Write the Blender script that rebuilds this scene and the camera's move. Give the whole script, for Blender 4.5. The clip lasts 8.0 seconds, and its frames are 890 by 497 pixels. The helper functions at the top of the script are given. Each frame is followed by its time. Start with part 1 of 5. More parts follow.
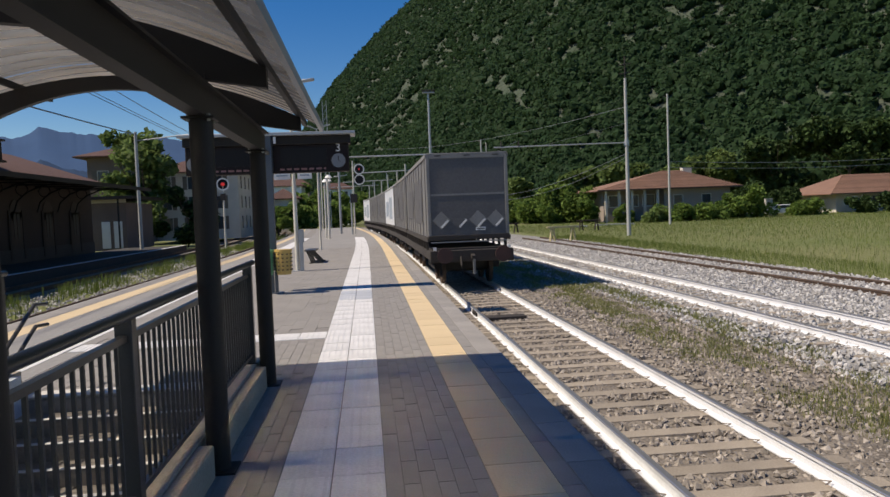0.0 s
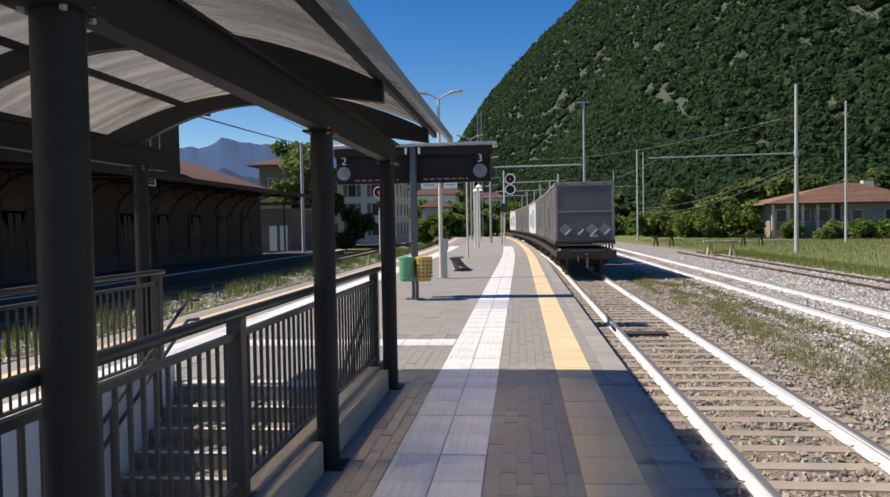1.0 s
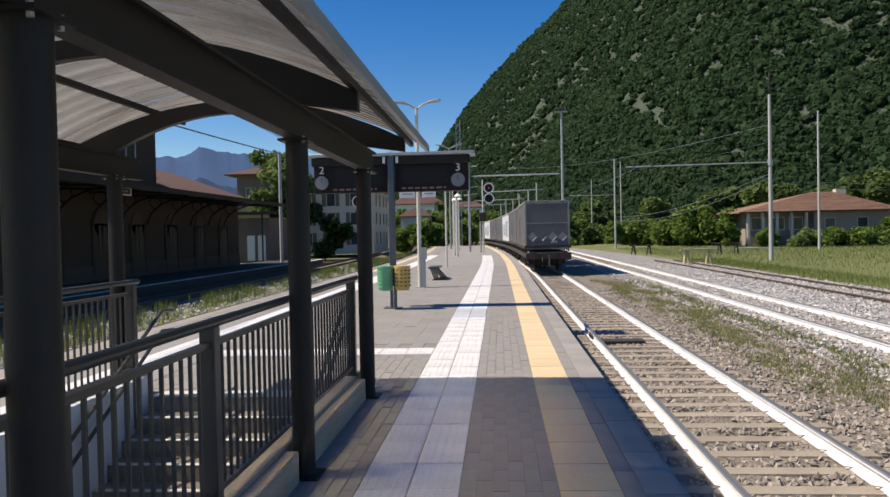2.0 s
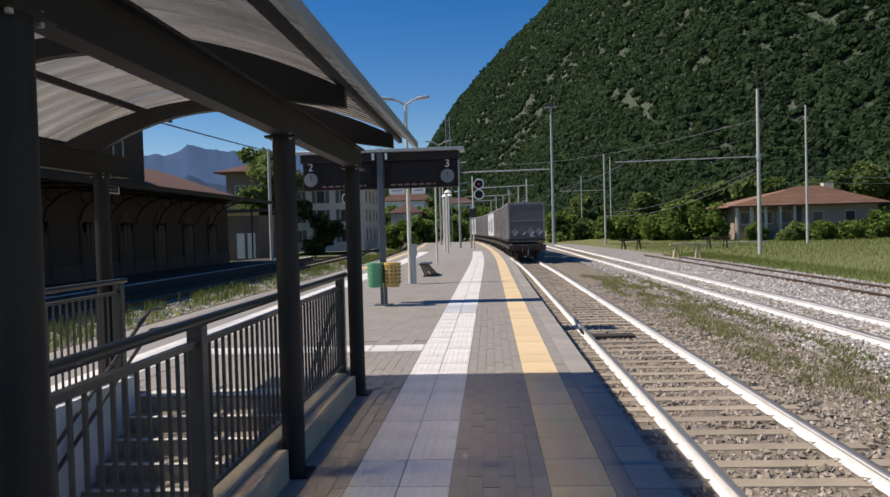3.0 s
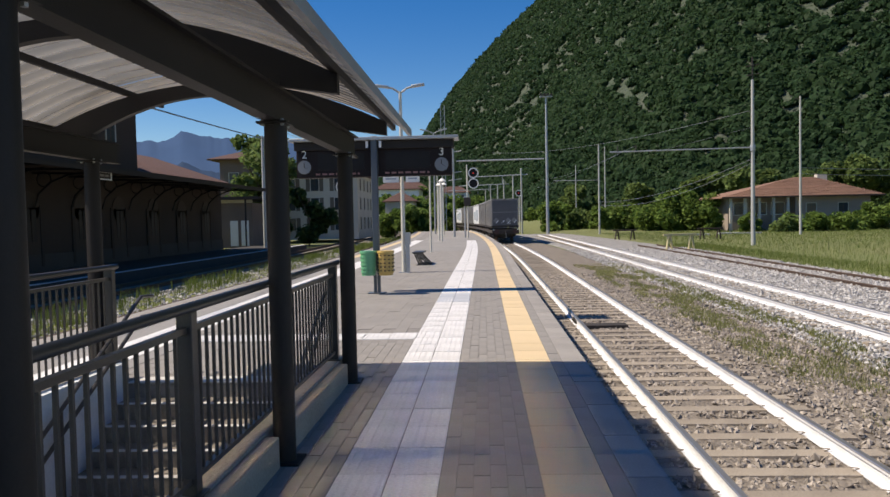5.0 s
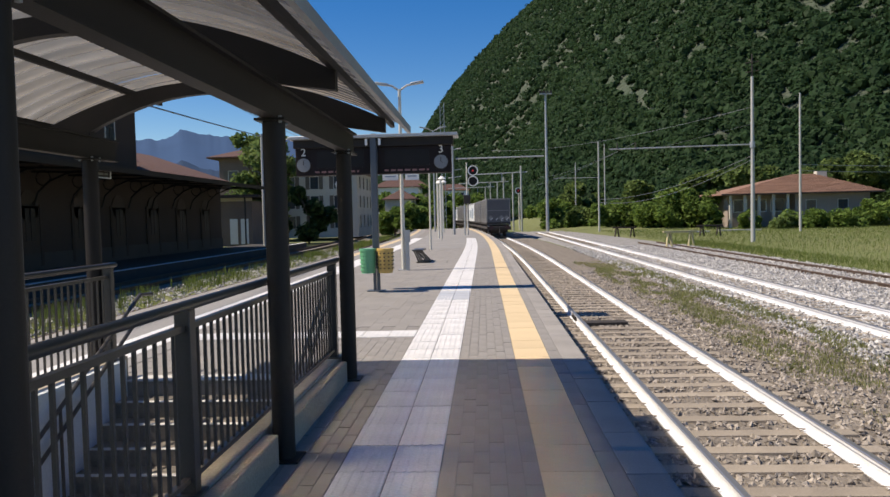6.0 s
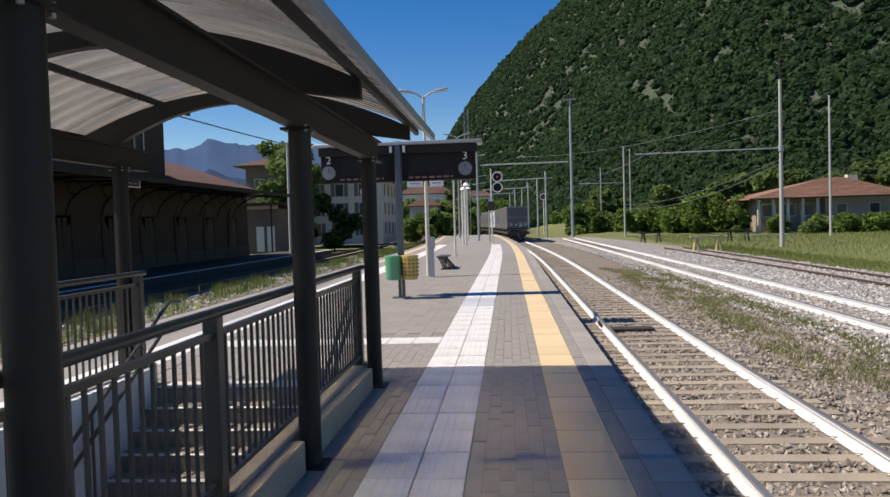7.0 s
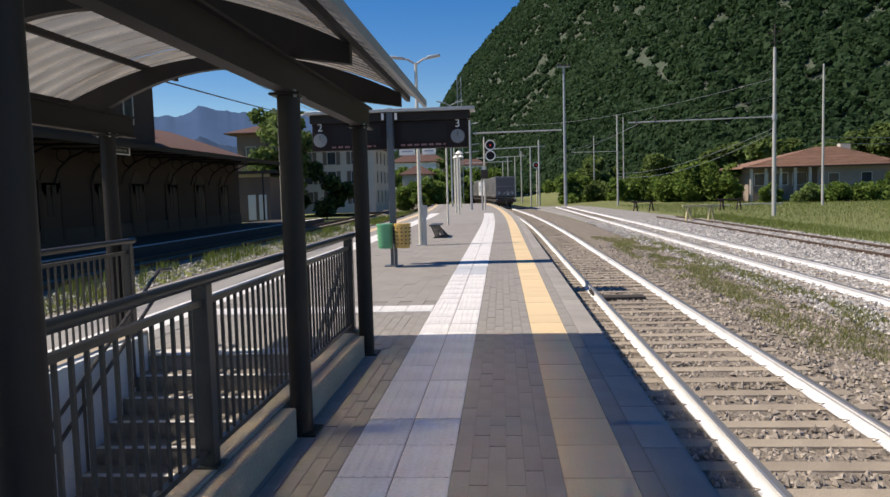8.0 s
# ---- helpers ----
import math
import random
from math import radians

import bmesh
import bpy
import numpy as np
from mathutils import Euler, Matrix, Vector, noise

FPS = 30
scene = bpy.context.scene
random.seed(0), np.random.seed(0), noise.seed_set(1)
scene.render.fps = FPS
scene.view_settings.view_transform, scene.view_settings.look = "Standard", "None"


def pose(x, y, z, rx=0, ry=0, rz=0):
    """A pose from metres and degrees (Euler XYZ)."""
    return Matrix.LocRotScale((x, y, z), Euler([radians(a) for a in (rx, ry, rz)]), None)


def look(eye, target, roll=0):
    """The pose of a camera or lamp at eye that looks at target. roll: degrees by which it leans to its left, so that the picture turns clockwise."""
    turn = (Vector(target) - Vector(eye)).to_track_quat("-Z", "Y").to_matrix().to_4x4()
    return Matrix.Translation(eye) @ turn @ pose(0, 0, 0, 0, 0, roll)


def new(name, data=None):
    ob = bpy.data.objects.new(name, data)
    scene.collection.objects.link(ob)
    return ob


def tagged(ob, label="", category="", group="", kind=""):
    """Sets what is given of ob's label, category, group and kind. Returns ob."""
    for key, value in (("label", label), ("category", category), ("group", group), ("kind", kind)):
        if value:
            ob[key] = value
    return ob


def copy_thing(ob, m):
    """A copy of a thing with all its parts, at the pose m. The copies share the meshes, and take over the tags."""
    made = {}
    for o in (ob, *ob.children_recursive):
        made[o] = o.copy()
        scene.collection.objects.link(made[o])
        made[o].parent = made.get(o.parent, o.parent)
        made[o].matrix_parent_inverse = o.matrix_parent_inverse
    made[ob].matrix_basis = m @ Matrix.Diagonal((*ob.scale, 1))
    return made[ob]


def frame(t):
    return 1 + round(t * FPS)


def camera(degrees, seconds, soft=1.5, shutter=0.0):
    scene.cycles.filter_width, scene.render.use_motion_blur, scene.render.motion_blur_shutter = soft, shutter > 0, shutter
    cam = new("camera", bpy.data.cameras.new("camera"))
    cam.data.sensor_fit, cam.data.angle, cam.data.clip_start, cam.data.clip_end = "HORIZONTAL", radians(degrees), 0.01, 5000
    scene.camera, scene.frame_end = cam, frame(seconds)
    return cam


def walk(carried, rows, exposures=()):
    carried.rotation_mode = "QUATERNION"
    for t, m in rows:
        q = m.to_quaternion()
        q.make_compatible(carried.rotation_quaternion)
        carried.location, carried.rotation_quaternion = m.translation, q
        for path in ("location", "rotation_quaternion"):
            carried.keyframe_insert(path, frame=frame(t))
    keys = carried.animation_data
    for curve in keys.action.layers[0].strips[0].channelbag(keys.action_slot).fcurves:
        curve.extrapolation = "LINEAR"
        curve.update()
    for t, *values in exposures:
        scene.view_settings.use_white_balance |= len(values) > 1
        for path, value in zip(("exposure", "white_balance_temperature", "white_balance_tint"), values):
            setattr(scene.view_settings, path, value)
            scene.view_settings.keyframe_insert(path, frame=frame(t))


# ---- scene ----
cam = camera(61.4, 8.0)
PATH = [
    (0, (0.093, -1.11, 1.784), (0.297, 0.877, 1.685), -2.2),
    (0.1, (0.156, -1.136, 1.772), (0.263, 0.86, 1.701), -1.0),
    (0.2, (0.219, -1.113, 1.764), (0.223, 0.886, 1.681), -0.1),
    (0.3, (0.27, -1.092, 1.771), (0.19, 0.905, 1.704), 0.4),
    (0.4, (0.311, -1.119, 1.789), (0.178, 0.876, 1.729), 0.7),
    (0.5, (0.363, -1.117, 1.792), (0.181, 0.874, 1.724), 0.2),
    (1, (0.424, -1.153, 1.789), (0.224, 0.836, 1.727), -1.0),
    (1.5, (0.439, -1.164, 1.782), (0.278, 0.829, 1.745), -1.0),
    (3, (0.466, -1.152, 1.781), (0.346, 0.844, 1.732), -1.6),
    (3.5, (0.467, -1.126, 1.78), (0.377, 0.872, 1.726), -1.6),
    (4, (0.477, -1.149, 1.781), (0.359, 0.847, 1.738), -1.9),
    (4.5, (0.477, -1.144, 1.782), (0.351, 0.851, 1.723), -1.4),
    (5, (0.477, -1.126, 1.773), (0.372, 0.87, 1.694), -1.2),
    (6.5, (0.484, -1.11, 1.767), (0.374, 0.885, 1.682), -1.5),
    (7, (0.484, -1.123, 1.771), (0.314, 0.868, 1.705), -1.7),
    (7.5, (0.491, -1.128, 1.765), (0.308, 0.861, 1.675), -1.4),
    (8, (0.494, -1.093, 1.761), (0.341, 0.896, 1.611), -1.6),
]
walk(cam, [(t, look(eye, target, roll)) for t, eye, target, roll in PATH], [(0.0, 0.2, 7500, 12), (0.6, 0.54, 7500, 12), (1.7, 0.56, 7500, 12), (3.2, 0.34, 7500, 12), (4.5, 0.42, 7500, 12), (6.5, 0.48, 7500, 12), (8.0, 0.48, 7500, 12)])

# ---- sky, sun ----
SUN = Vector((0.80, 0.065, -1.0)).normalized()
world = bpy.data.worlds.new("world")
scene.world = world
world.use_nodes = True
sky = world.node_tree.nodes.new("ShaderNodeTexSky")
sky.sky_type, sky.sun_disc = "NISHITA", False
sky.sun_elevation = math.asin(-SUN.z)
sky.sun_rotation = math.atan2(-SUN.x, -SUN.y)
sky.air_density, sky.dust_density, sky.ozone_density = 0.9, 0.15, 3.0
back = world.node_tree.nodes["Background"]
back.inputs["Strength"].default_value = 0.092
vivid = world.node_tree.nodes.new("ShaderNodeHueSaturation")
vivid.inputs["Saturation"].default_value, vivid.inputs["Hue"].default_value = 1.45, 0.511
world.node_tree.links.new(sky.outputs[0], vivid.inputs["Color"])
world.node_tree.links.new(vivid.outputs[0], back.inputs["Color"])
sun = new("sun", bpy.data.lights.new("sun", "SUN"))
sun.data.energy, sun.data.angle, sun.data.color = 4.4, radians(0.9), (1.0, 0.945, 0.86)
sun.matrix_world = look((0, 0, 50), Vector((0, 0, 50)) + SUN)


# ---- materials ----
def mat(name, a, b=None, rough=0.7, metal=0.0, scale=6.0, fine=60.0, bump=0.2, spread=0.0, stretch=(1, 1, 1), spec=0.5):
    """Two colours mixed by a broad and a fine noise, with relief; spread varies each object or island in brightness."""
    m = bpy.data.materials.new(name)
    m.use_nodes = True
    nt, L = m.node_tree, m.node_tree.links
    p = nt.nodes["Principled BSDF"]
    p.inputs["Roughness"].default_value, p.inputs["Metallic"].default_value = rough, metal
    p.inputs["Specular IOR Level"].default_value = spec
    b = b or tuple(0.7 * c for c in a)
    co = nt.nodes.new("ShaderNodeTexCoord")
    mp = nt.nodes.new("ShaderNodeMapping")
    mp.inputs["Scale"].default_value = stretch
    L.new(co.outputs["Object"], mp.inputs["Vector"])
    n1, n2 = nt.nodes.new("ShaderNodeTexNoise"), nt.nodes.new("ShaderNodeTexNoise")
    n1.inputs["Scale"].default_value, n1.inputs["Detail"].default_value = scale, 5
    n2.inputs["Scale"].default_value, n2.inputs["Detail"].default_value = fine, 3
    L.new(mp.outputs[0], n1.inputs["Vector"])
    L.new(mp.outputs[0], n2.inputs["Vector"])
    add = nt.nodes.new("ShaderNodeMath")
    add.operation = "ADD"
    L.new(n1.outputs["Fac"], add.inputs[0])
    L.new(n2.outputs["Fac"], add.inputs[1])
    ramp = nt.nodes.new("ShaderNodeMapRange")
    ramp.inputs["From Min"].default_value, ramp.inputs["From Max"].default_value = 0.65, 1.35
    L.new(add.outputs[0], ramp.inputs["Value"])
    mix = nt.nodes.new("ShaderNodeMix")
    mix.data_type = "RGBA"
    mix.inputs["A"].default_value, mix.inputs["B"].default_value = (*a, 1), (*b, 1)
    L.new(ramp.outputs[0], mix.inputs["Factor"])
    out = mix.outputs["Result"]
    if spread:
        geo, info = nt.nodes.new("ShaderNodeNewGeometry"), nt.nodes.new("ShaderNodeObjectInfo")
        s = nt.nodes.new("ShaderNodeMath")
        s.operation = "ADD"
        L.new(geo.outputs["Random Per Island"], s.inputs[0])
        L.new(info.outputs["Random"], s.inputs[1])
        fr = nt.nodes.new("ShaderNodeMath")
        fr.operation = "FRACT"
        L.new(s.outputs[0], fr.inputs[0])
        mr = nt.nodes.new("ShaderNodeMapRange")
        mr.inputs["To Min"].default_value, mr.inputs["To Max"].default_value = 1 - spread, 1 + spread
        L.new(fr.outputs[0], mr.inputs["Value"])
        hs = nt.nodes.new("ShaderNodeHueSaturation")
        L.new(mr.outputs[0], hs.inputs["Value"])
        L.new(out, hs.inputs["Color"])
        out = hs.outputs[0]
    L.new(out, p.inputs["Base Color"])
    if bump:
        bp = nt.nodes.new("ShaderNodeBump")
        bp.inputs["Strength"].default_value, bp.inputs["Distance"].default_value = bump, 1.0 / fine
        L.new(n2.outputs["Fac"], bp.inputs["Height"])
        L.new(bp.outputs[0], p.inputs["Normal"])
    return m


def leafy(name, a, b, scale=0.3, spread=0.35, lit=0.25):
    m = mat(name, a, b, 0.6, scale=scale, fine=scale * 12, bump=0.0, spread=spread, spec=0.1)
    nt, L = m.node_tree, m.node_tree.links
    p = nt.nodes["Principled BSDF"]
    tr = nt.nodes.new("ShaderNodeBsdfTranslucent")
    mx = nt.nodes.new("ShaderNodeMixShader")
    mx.inputs[0].default_value = lit
    L.new(p.inputs["Base Color"].links[0].from_socket, tr.inputs["Color"])
    L.new(p.outputs[0], mx.inputs[1])
    L.new(tr.outputs[0], mx.inputs[2])
    L.new(mx.outputs[0], nt.nodes["Material Output"].inputs["Surface"])
    return m


def glow(name, colour, strength):
    m = bpy.data.materials.new(name)
    m.use_nodes = True
    p = m.node_tree.nodes["Principled BSDF"]
    p.inputs["Base Color"].default_value = (*colour, 1)
    p.inputs["Emission Color"].default_value = (*colour, 1)
    p.inputs["Emission Strength"].default_value = strength
    return m


PAVER = mat("paver_grey", (0.28, 0.265, 0.25), (0.215, 0.205, 0.195), 0.85, scale=1.3, fine=90, bump=0.3, spread=0.04)
PAVING = mat("paving_far", (0.29, 0.28, 0.27), (0.21, 0.205, 0.20), 0.85, scale=0.5, fine=12, bump=0.15)
JOINT = mat("joint_sand", (0.25, 0.237, 0.225), (0.19, 0.18, 0.172), 0.95, scale=3, fine=80, bump=0.3)
WHITE_TILE = mat("white_tactile_tile", (0.74, 0.74, 0.74), (0.52, 0.52, 0.53), 0.7, scale=2.2, fine=40, bump=0.2, spread=0.06)
TILE_GREY = mat("grey_tactile_tile", (0.46, 0.49, 0.54), (0.38, 0.405, 0.45), 0.7, scale=2.2, fine=40, bump=0.2, spread=0.05)
YELLOW_TILE = mat("yellow_line_tile", (0.66, 0.52, 0.325), (0.585, 0.455, 0.285), 0.75, scale=1.5, fine=50, bump=0.2, spread=0.05)
COPING = mat("coping_stone", (0.33, 0.31, 0.29), (0.23, 0.22, 0.21), 0.85, scale=2, fine=70, bump=0.35, spread=0.1)
CONCRETE = mat("concrete", (0.42, 0.36, 0.29), (0.29, 0.25, 0.20), 0.85, scale=1.5, fine=40, bump=0.3)
SLEEPER = mat("sleeper_concrete", (0.36, 0.31, 0.25), (0.24, 0.205, 0.165), 0.9, scale=3, fine=45, bump=0.4, spread=0.12)
BALLAST = mat("ballast_brown", (0.28, 0.245, 0.205), (0.11, 0.092, 0.075), 0.95, scale=2.5, fine=22, bump=1.0)
STONE = mat("ballast_stone", (0.36, 0.32, 0.28), (0.20, 0.175, 0.15), 0.9, scale=5, fine=50, bump=0.3, spread=0.4)
BALLAST_GREY = mat("ballast_grey", (0.36, 0.35, 0.34), (0.15, 0.147, 0.143), 0.95, scale=2.0, fine=16, bump=1.0)
STONE_GREY = mat("ballast_stone_grey", (0.47, 0.46, 0.45), (0.30, 0.295, 0.29), 0.9, scale=5, fine=50, bump=0.3, spread=0.45)
RAIL_SIDE = mat("rail_rust", (0.125, 0.085, 0.062), (0.075, 0.05, 0.04), 0.8, 0.2, scale=4, fine=60, bump=0.3)
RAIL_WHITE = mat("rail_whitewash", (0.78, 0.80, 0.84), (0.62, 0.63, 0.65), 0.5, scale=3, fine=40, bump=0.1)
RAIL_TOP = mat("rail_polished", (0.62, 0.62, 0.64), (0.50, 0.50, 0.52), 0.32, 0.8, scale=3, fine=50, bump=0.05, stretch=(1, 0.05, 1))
GRASS_SOIL = mat("grass_ground", (0.18, 0.18, 0.075), (0.11, 0.145, 0.04), 0.95, scale=0.12, fine=3.0, bump=0.8)
BLADE = leafy("grass_blade", (0.175, 0.215, 0.06), (0.11, 0.155, 0.04), 0.09, 0.4, 0.3)
WEED = leafy("weed_leaf", (0.30, 0.315, 0.13), (0.21, 0.235, 0.085), 0.4, 0.4, 0.6)
DRY = leafy("dry_weed", (0.36, 0.34, 0.18), (0.26, 0.26, 0.12), 0.6, 0.4, 0.5)
FOREST = leafy("forest_foliage", (0.042, 0.080, 0.032), (0.024, 0.055, 0.026), 0.012, 0.2, 0.45)
LEAF = leafy("leaf_green", (0.17, 0.25, 0.06), (0.10, 0.16, 0.04), 0.25, 0.4, 0.45)
LEAF_MID = leafy("leaf_mid_green", (0.155, 0.215, 0.07), (0.10, 0.15, 0.048), 0.25, 0.4, 0.45)
LEAF_DARK = leafy("leaf_dark", (0.05, 0.085, 0.028), (0.03, 0.055, 0.018), 0.25, 0.4, 0.2)
ROCK = mat("mountain_rock", (0.075, 0.085, 0.066), (0.03, 0.056, 0.028), 0.95, scale=0.03, fine=0.25, bump=1.0)
BARK = mat("bark", (0.13, 0.10, 0.075), (0.07, 0.055, 0.04), 0.95, scale=5, fine=30, bump=0.8)
STEEL_DARK = mat("steel_anthracite", (0.019, 0.0165, 0.017), (0.013, 0.0115, 0.012), 0.55, 0.0, spec=0.3, scale=2, fine=80, bump=0.05)
STEEL_BROWN = mat("steel_brown", (0.018, 0.0145, 0.0145), (0.012, 0.010, 0.010), 0.55, 0.0, spec=0.3, scale=2, fine=80, bump=0.05)
RAILING = mat("railing_paint", (0.052, 0.046, 0.042), (0.034, 0.031, 0.028), 0.42, 0.0, scale=3, fine=90, bump=0.05)
GALV = mat("galvanised_steel", (0.42, 0.44, 0.46), (0.32, 0.34, 0.36), 0.5, 0.5, scale=1.5, fine=40, bump=0.05)
POLE_PALE = mat("pole_pale_paint", (0.62, 0.61, 0.55), (0.50, 0.49, 0.44), 0.55, 0.0, scale=1.5, fine=40, bump=0.05)
POLE_GREY = mat("pole_concrete_grey", (0.42, 0.43, 0.42), (0.33, 0.34, 0.33), 0.8, 0.0, scale=1.0, fine=30, bump=0.1)
BLUE_STEEL = mat("steel_blue_grey", (0.075, 0.095, 0.12), (0.055, 0.07, 0.09), 0.5, 0.0, scale=1.5, fine=50, bump=0.05)
BLACK = mat("display_black", (0.016, 0.012, 0.013), (0.024, 0.018, 0.018), 0.6, spec=0.15, scale=3, fine=50, bump=0.0)
DARK = mat("underframe_dark", (0.045, 0.038, 0.034), (0.025, 0.022, 0.02), 0.8, scale=3, fine=40, bump=0.2)
WHITE = mat("white_paint", (0.80, 0.80, 0.78), (0.68, 0.68, 0.66), 0.5, scale=1.0, fine=30, bump=0.05)
CREAM = mat("signal_cream", (0.62, 0.60, 0.54), (0.52, 0.50, 0.45), 0.6, scale=1.5, fine=40, bump=0.05)
CLOCK = mat("clock_face", (0.22, 0.23, 0.245), (0.18, 0.19, 0.205), 0.4, scale=3, fine=40, bump=0.0)
TARP = mat("tarpaulin_grey", (0.115, 0.115, 0.12), (0.085, 0.085, 0.09), 0.6, scale=0.9, fine=14, bump=0.12)
TARP_SIDE = mat("tarpaulin_side", (0.19, 0.19, 0.19), (0.14, 0.14, 0.14), 0.6, scale=0.7, fine=10, bump=0.15)
TARP_BAND = mat("tarpaulin_band", (0.24, 0.24, 0.235), (0.18, 0.18, 0.175), 0.6, scale=2, fine=20, bump=0.05)
TRAILER_WHITE = mat("trailer_white", (0.78, 0.80, 0.82), (0.66, 0.68, 0.70), 0.5, scale=0.7, fine=15, bump=0.05)
SIGN_BLUE = mat("print_blue_grey", (0.30, 0.36, 0.42), (0.25, 0.30, 0.36), 0.6, scale=2, fine=20, bump=0.0)
RUST_RED = mat("buffer_red", (0.065, 0.028, 0.024), (0.04, 0.02, 0.018), 0.7, scale=3, fine=40, bump=0.1)
PLASTER_BROWN = mat("plaster_brown", (0.20, 0.15, 0.125), (0.14, 0.105, 0.09), 0.9, scale=0.6, fine=12, bump=0.15)
CLIP = mat("rail_clip_steel", (0.26, 0.23, 0.20), (0.17, 0.145, 0.125), 0.6, 0.3, scale=4, fine=60, bump=0.1)
BIN_GREEN = mat("bin_green", (0.13, 0.42, 0.23), (0.10, 0.33, 0.18), 0.45, scale=2, fine=40, bump=0.03)
BIN_YELLOW = mat("bin_yellow", (0.62, 0.42, 0.13), (0.52, 0.34, 0.10), 0.45, scale=2, fine=40, bump=0.03)
TILE_OLD = mat("old_roof_tile", (0.10, 0.048, 0.038), (0.065, 0.035, 0.028), 0.9, scale=0.8, fine=9, bump=0.5)
TILE_ROOF = mat("terracotta_roof", (0.29, 0.165, 0.115), (0.21, 0.12, 0.085), 0.85, scale=0.8, fine=9, bump=0.5, spread=0.2)
# Station walls and plinth: deep shade is put into these near-black colours.
PLASTER = mat("plaster_ochre_shaded", (0.06, 0.042, 0.033), (0.042, 0.030, 0.024), 0.9, scale=0.6, fine=12, bump=0.15)
STONE_DARK = mat("plinth_stone", (0.075, 0.065, 0.058), (0.05, 0.044, 0.04), 0.9, scale=0.8, fine=14, bump=0.2)
# Station door panes: dark, rough and low in specular.
GLASS_DULL = mat("dull_glass", (0.03, 0.03, 0.032), (0.022, 0.022, 0.024), 0.4, scale=2, fine=20, bump=0.0, spec=0.2)
PLASTER_PALE = mat("plaster_pale", (0.58, 0.54, 0.47), (0.46, 0.43, 0.37), 0.9, scale=0.6, fine=12, bump=0.15)
PLASTER_PINK = mat("plaster_pink", (0.34, 0.28, 0.24), (0.26, 0.22, 0.19), 0.9, scale=0.6, fine=12, bump=0.15)
WOOD_DARK = mat("dark_wood", (0.06, 0.04, 0.03), (0.035, 0.025, 0.02), 0.7, scale=2, fine=30, bump=0.2, stretch=(1, 1, 0.1))
WOOD_YELLOW = mat("trestle_yellow", (0.62, 0.54, 0.30), (0.42, 0.36, 0.20), 0.8, scale=3, fine=30, bump=0.2)
GLASS = mat("window_glass", (0.05, 0.06, 0.07), (0.04, 0.05, 0.06), 0.15, 0.0, scale=1, fine=10, bump=0.0, spec=0.4)
SHUTTER = mat("shutter", (0.16, 0.13, 0.10), (0.11, 0.09, 0.07), 0.7, scale=2, fine=30, bump=0.1)
# Dark base: the shade over the station platform is put into this colour.
ASPHALT = mat("shaded_asphalt", (0.055, 0.052, 0.05), (0.035, 0.034, 0.033), 0.9, scale=1.5, fine=40, bump=0.3)
STAIR = mat("stair_stone", (0.21, 0.185, 0.155), (0.13, 0.115, 0.10), 0.8, scale=2, fine=50, bump=0.2)
# Pale nosing: sunlight on the step edges is put into this colour.
NOSE = mat("stair_nosing", (0.62, 0.61, 0.58), (0.48, 0.47, 0.45), 0.8, scale=2, fine=50, bump=0.2)
WALL_WHITE = mat("stairwell_paint", (0.66, 0.70, 0.74), (0.52, 0.56, 0.60), 0.7, scale=1.0, fine=30, bump=0.05)
# Distant haze is put into the blue base colours and their faint glow.
ALPS = mat("far_alps_haze", (0.012, 0.035, 0.085), (0.008, 0.026, 0.065), 1.0, scale=0.002, fine=0.012, bump=0.0)
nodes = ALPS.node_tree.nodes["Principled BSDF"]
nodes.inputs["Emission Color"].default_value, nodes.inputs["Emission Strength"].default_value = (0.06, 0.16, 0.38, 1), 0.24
ALPS_NEAR = mat("near_ridge_haze", (0.008, 0.026, 0.058), (0.006, 0.018, 0.042), 1.0, scale=0.002, fine=0.012, bump=0.0)
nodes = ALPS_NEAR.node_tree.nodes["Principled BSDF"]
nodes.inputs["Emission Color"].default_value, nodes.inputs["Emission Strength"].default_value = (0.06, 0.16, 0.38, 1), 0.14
LENS_DARK = mat("signal_lens", (0.013, 0.012, 0.013), (0.018, 0.017, 0.017), 0.5, spec=0.2, scale=3, fine=30, bump=0.0)
LED = mat("caption_red", (0.30, 0.16, 0.15), (0.22, 0.11, 0.10), 0.6, scale=9, fine=40, bump=0.0)
LENS_RED = glow("signal_red_lens", (0.5, 0.03, 0.03), 0.5)
WIRE = mat("wire_grey", (0.24, 0.26, 0.27), (0.18, 0.19, 0.20), 0.5, 0.6, scale=1, fine=10, bump=0.0)


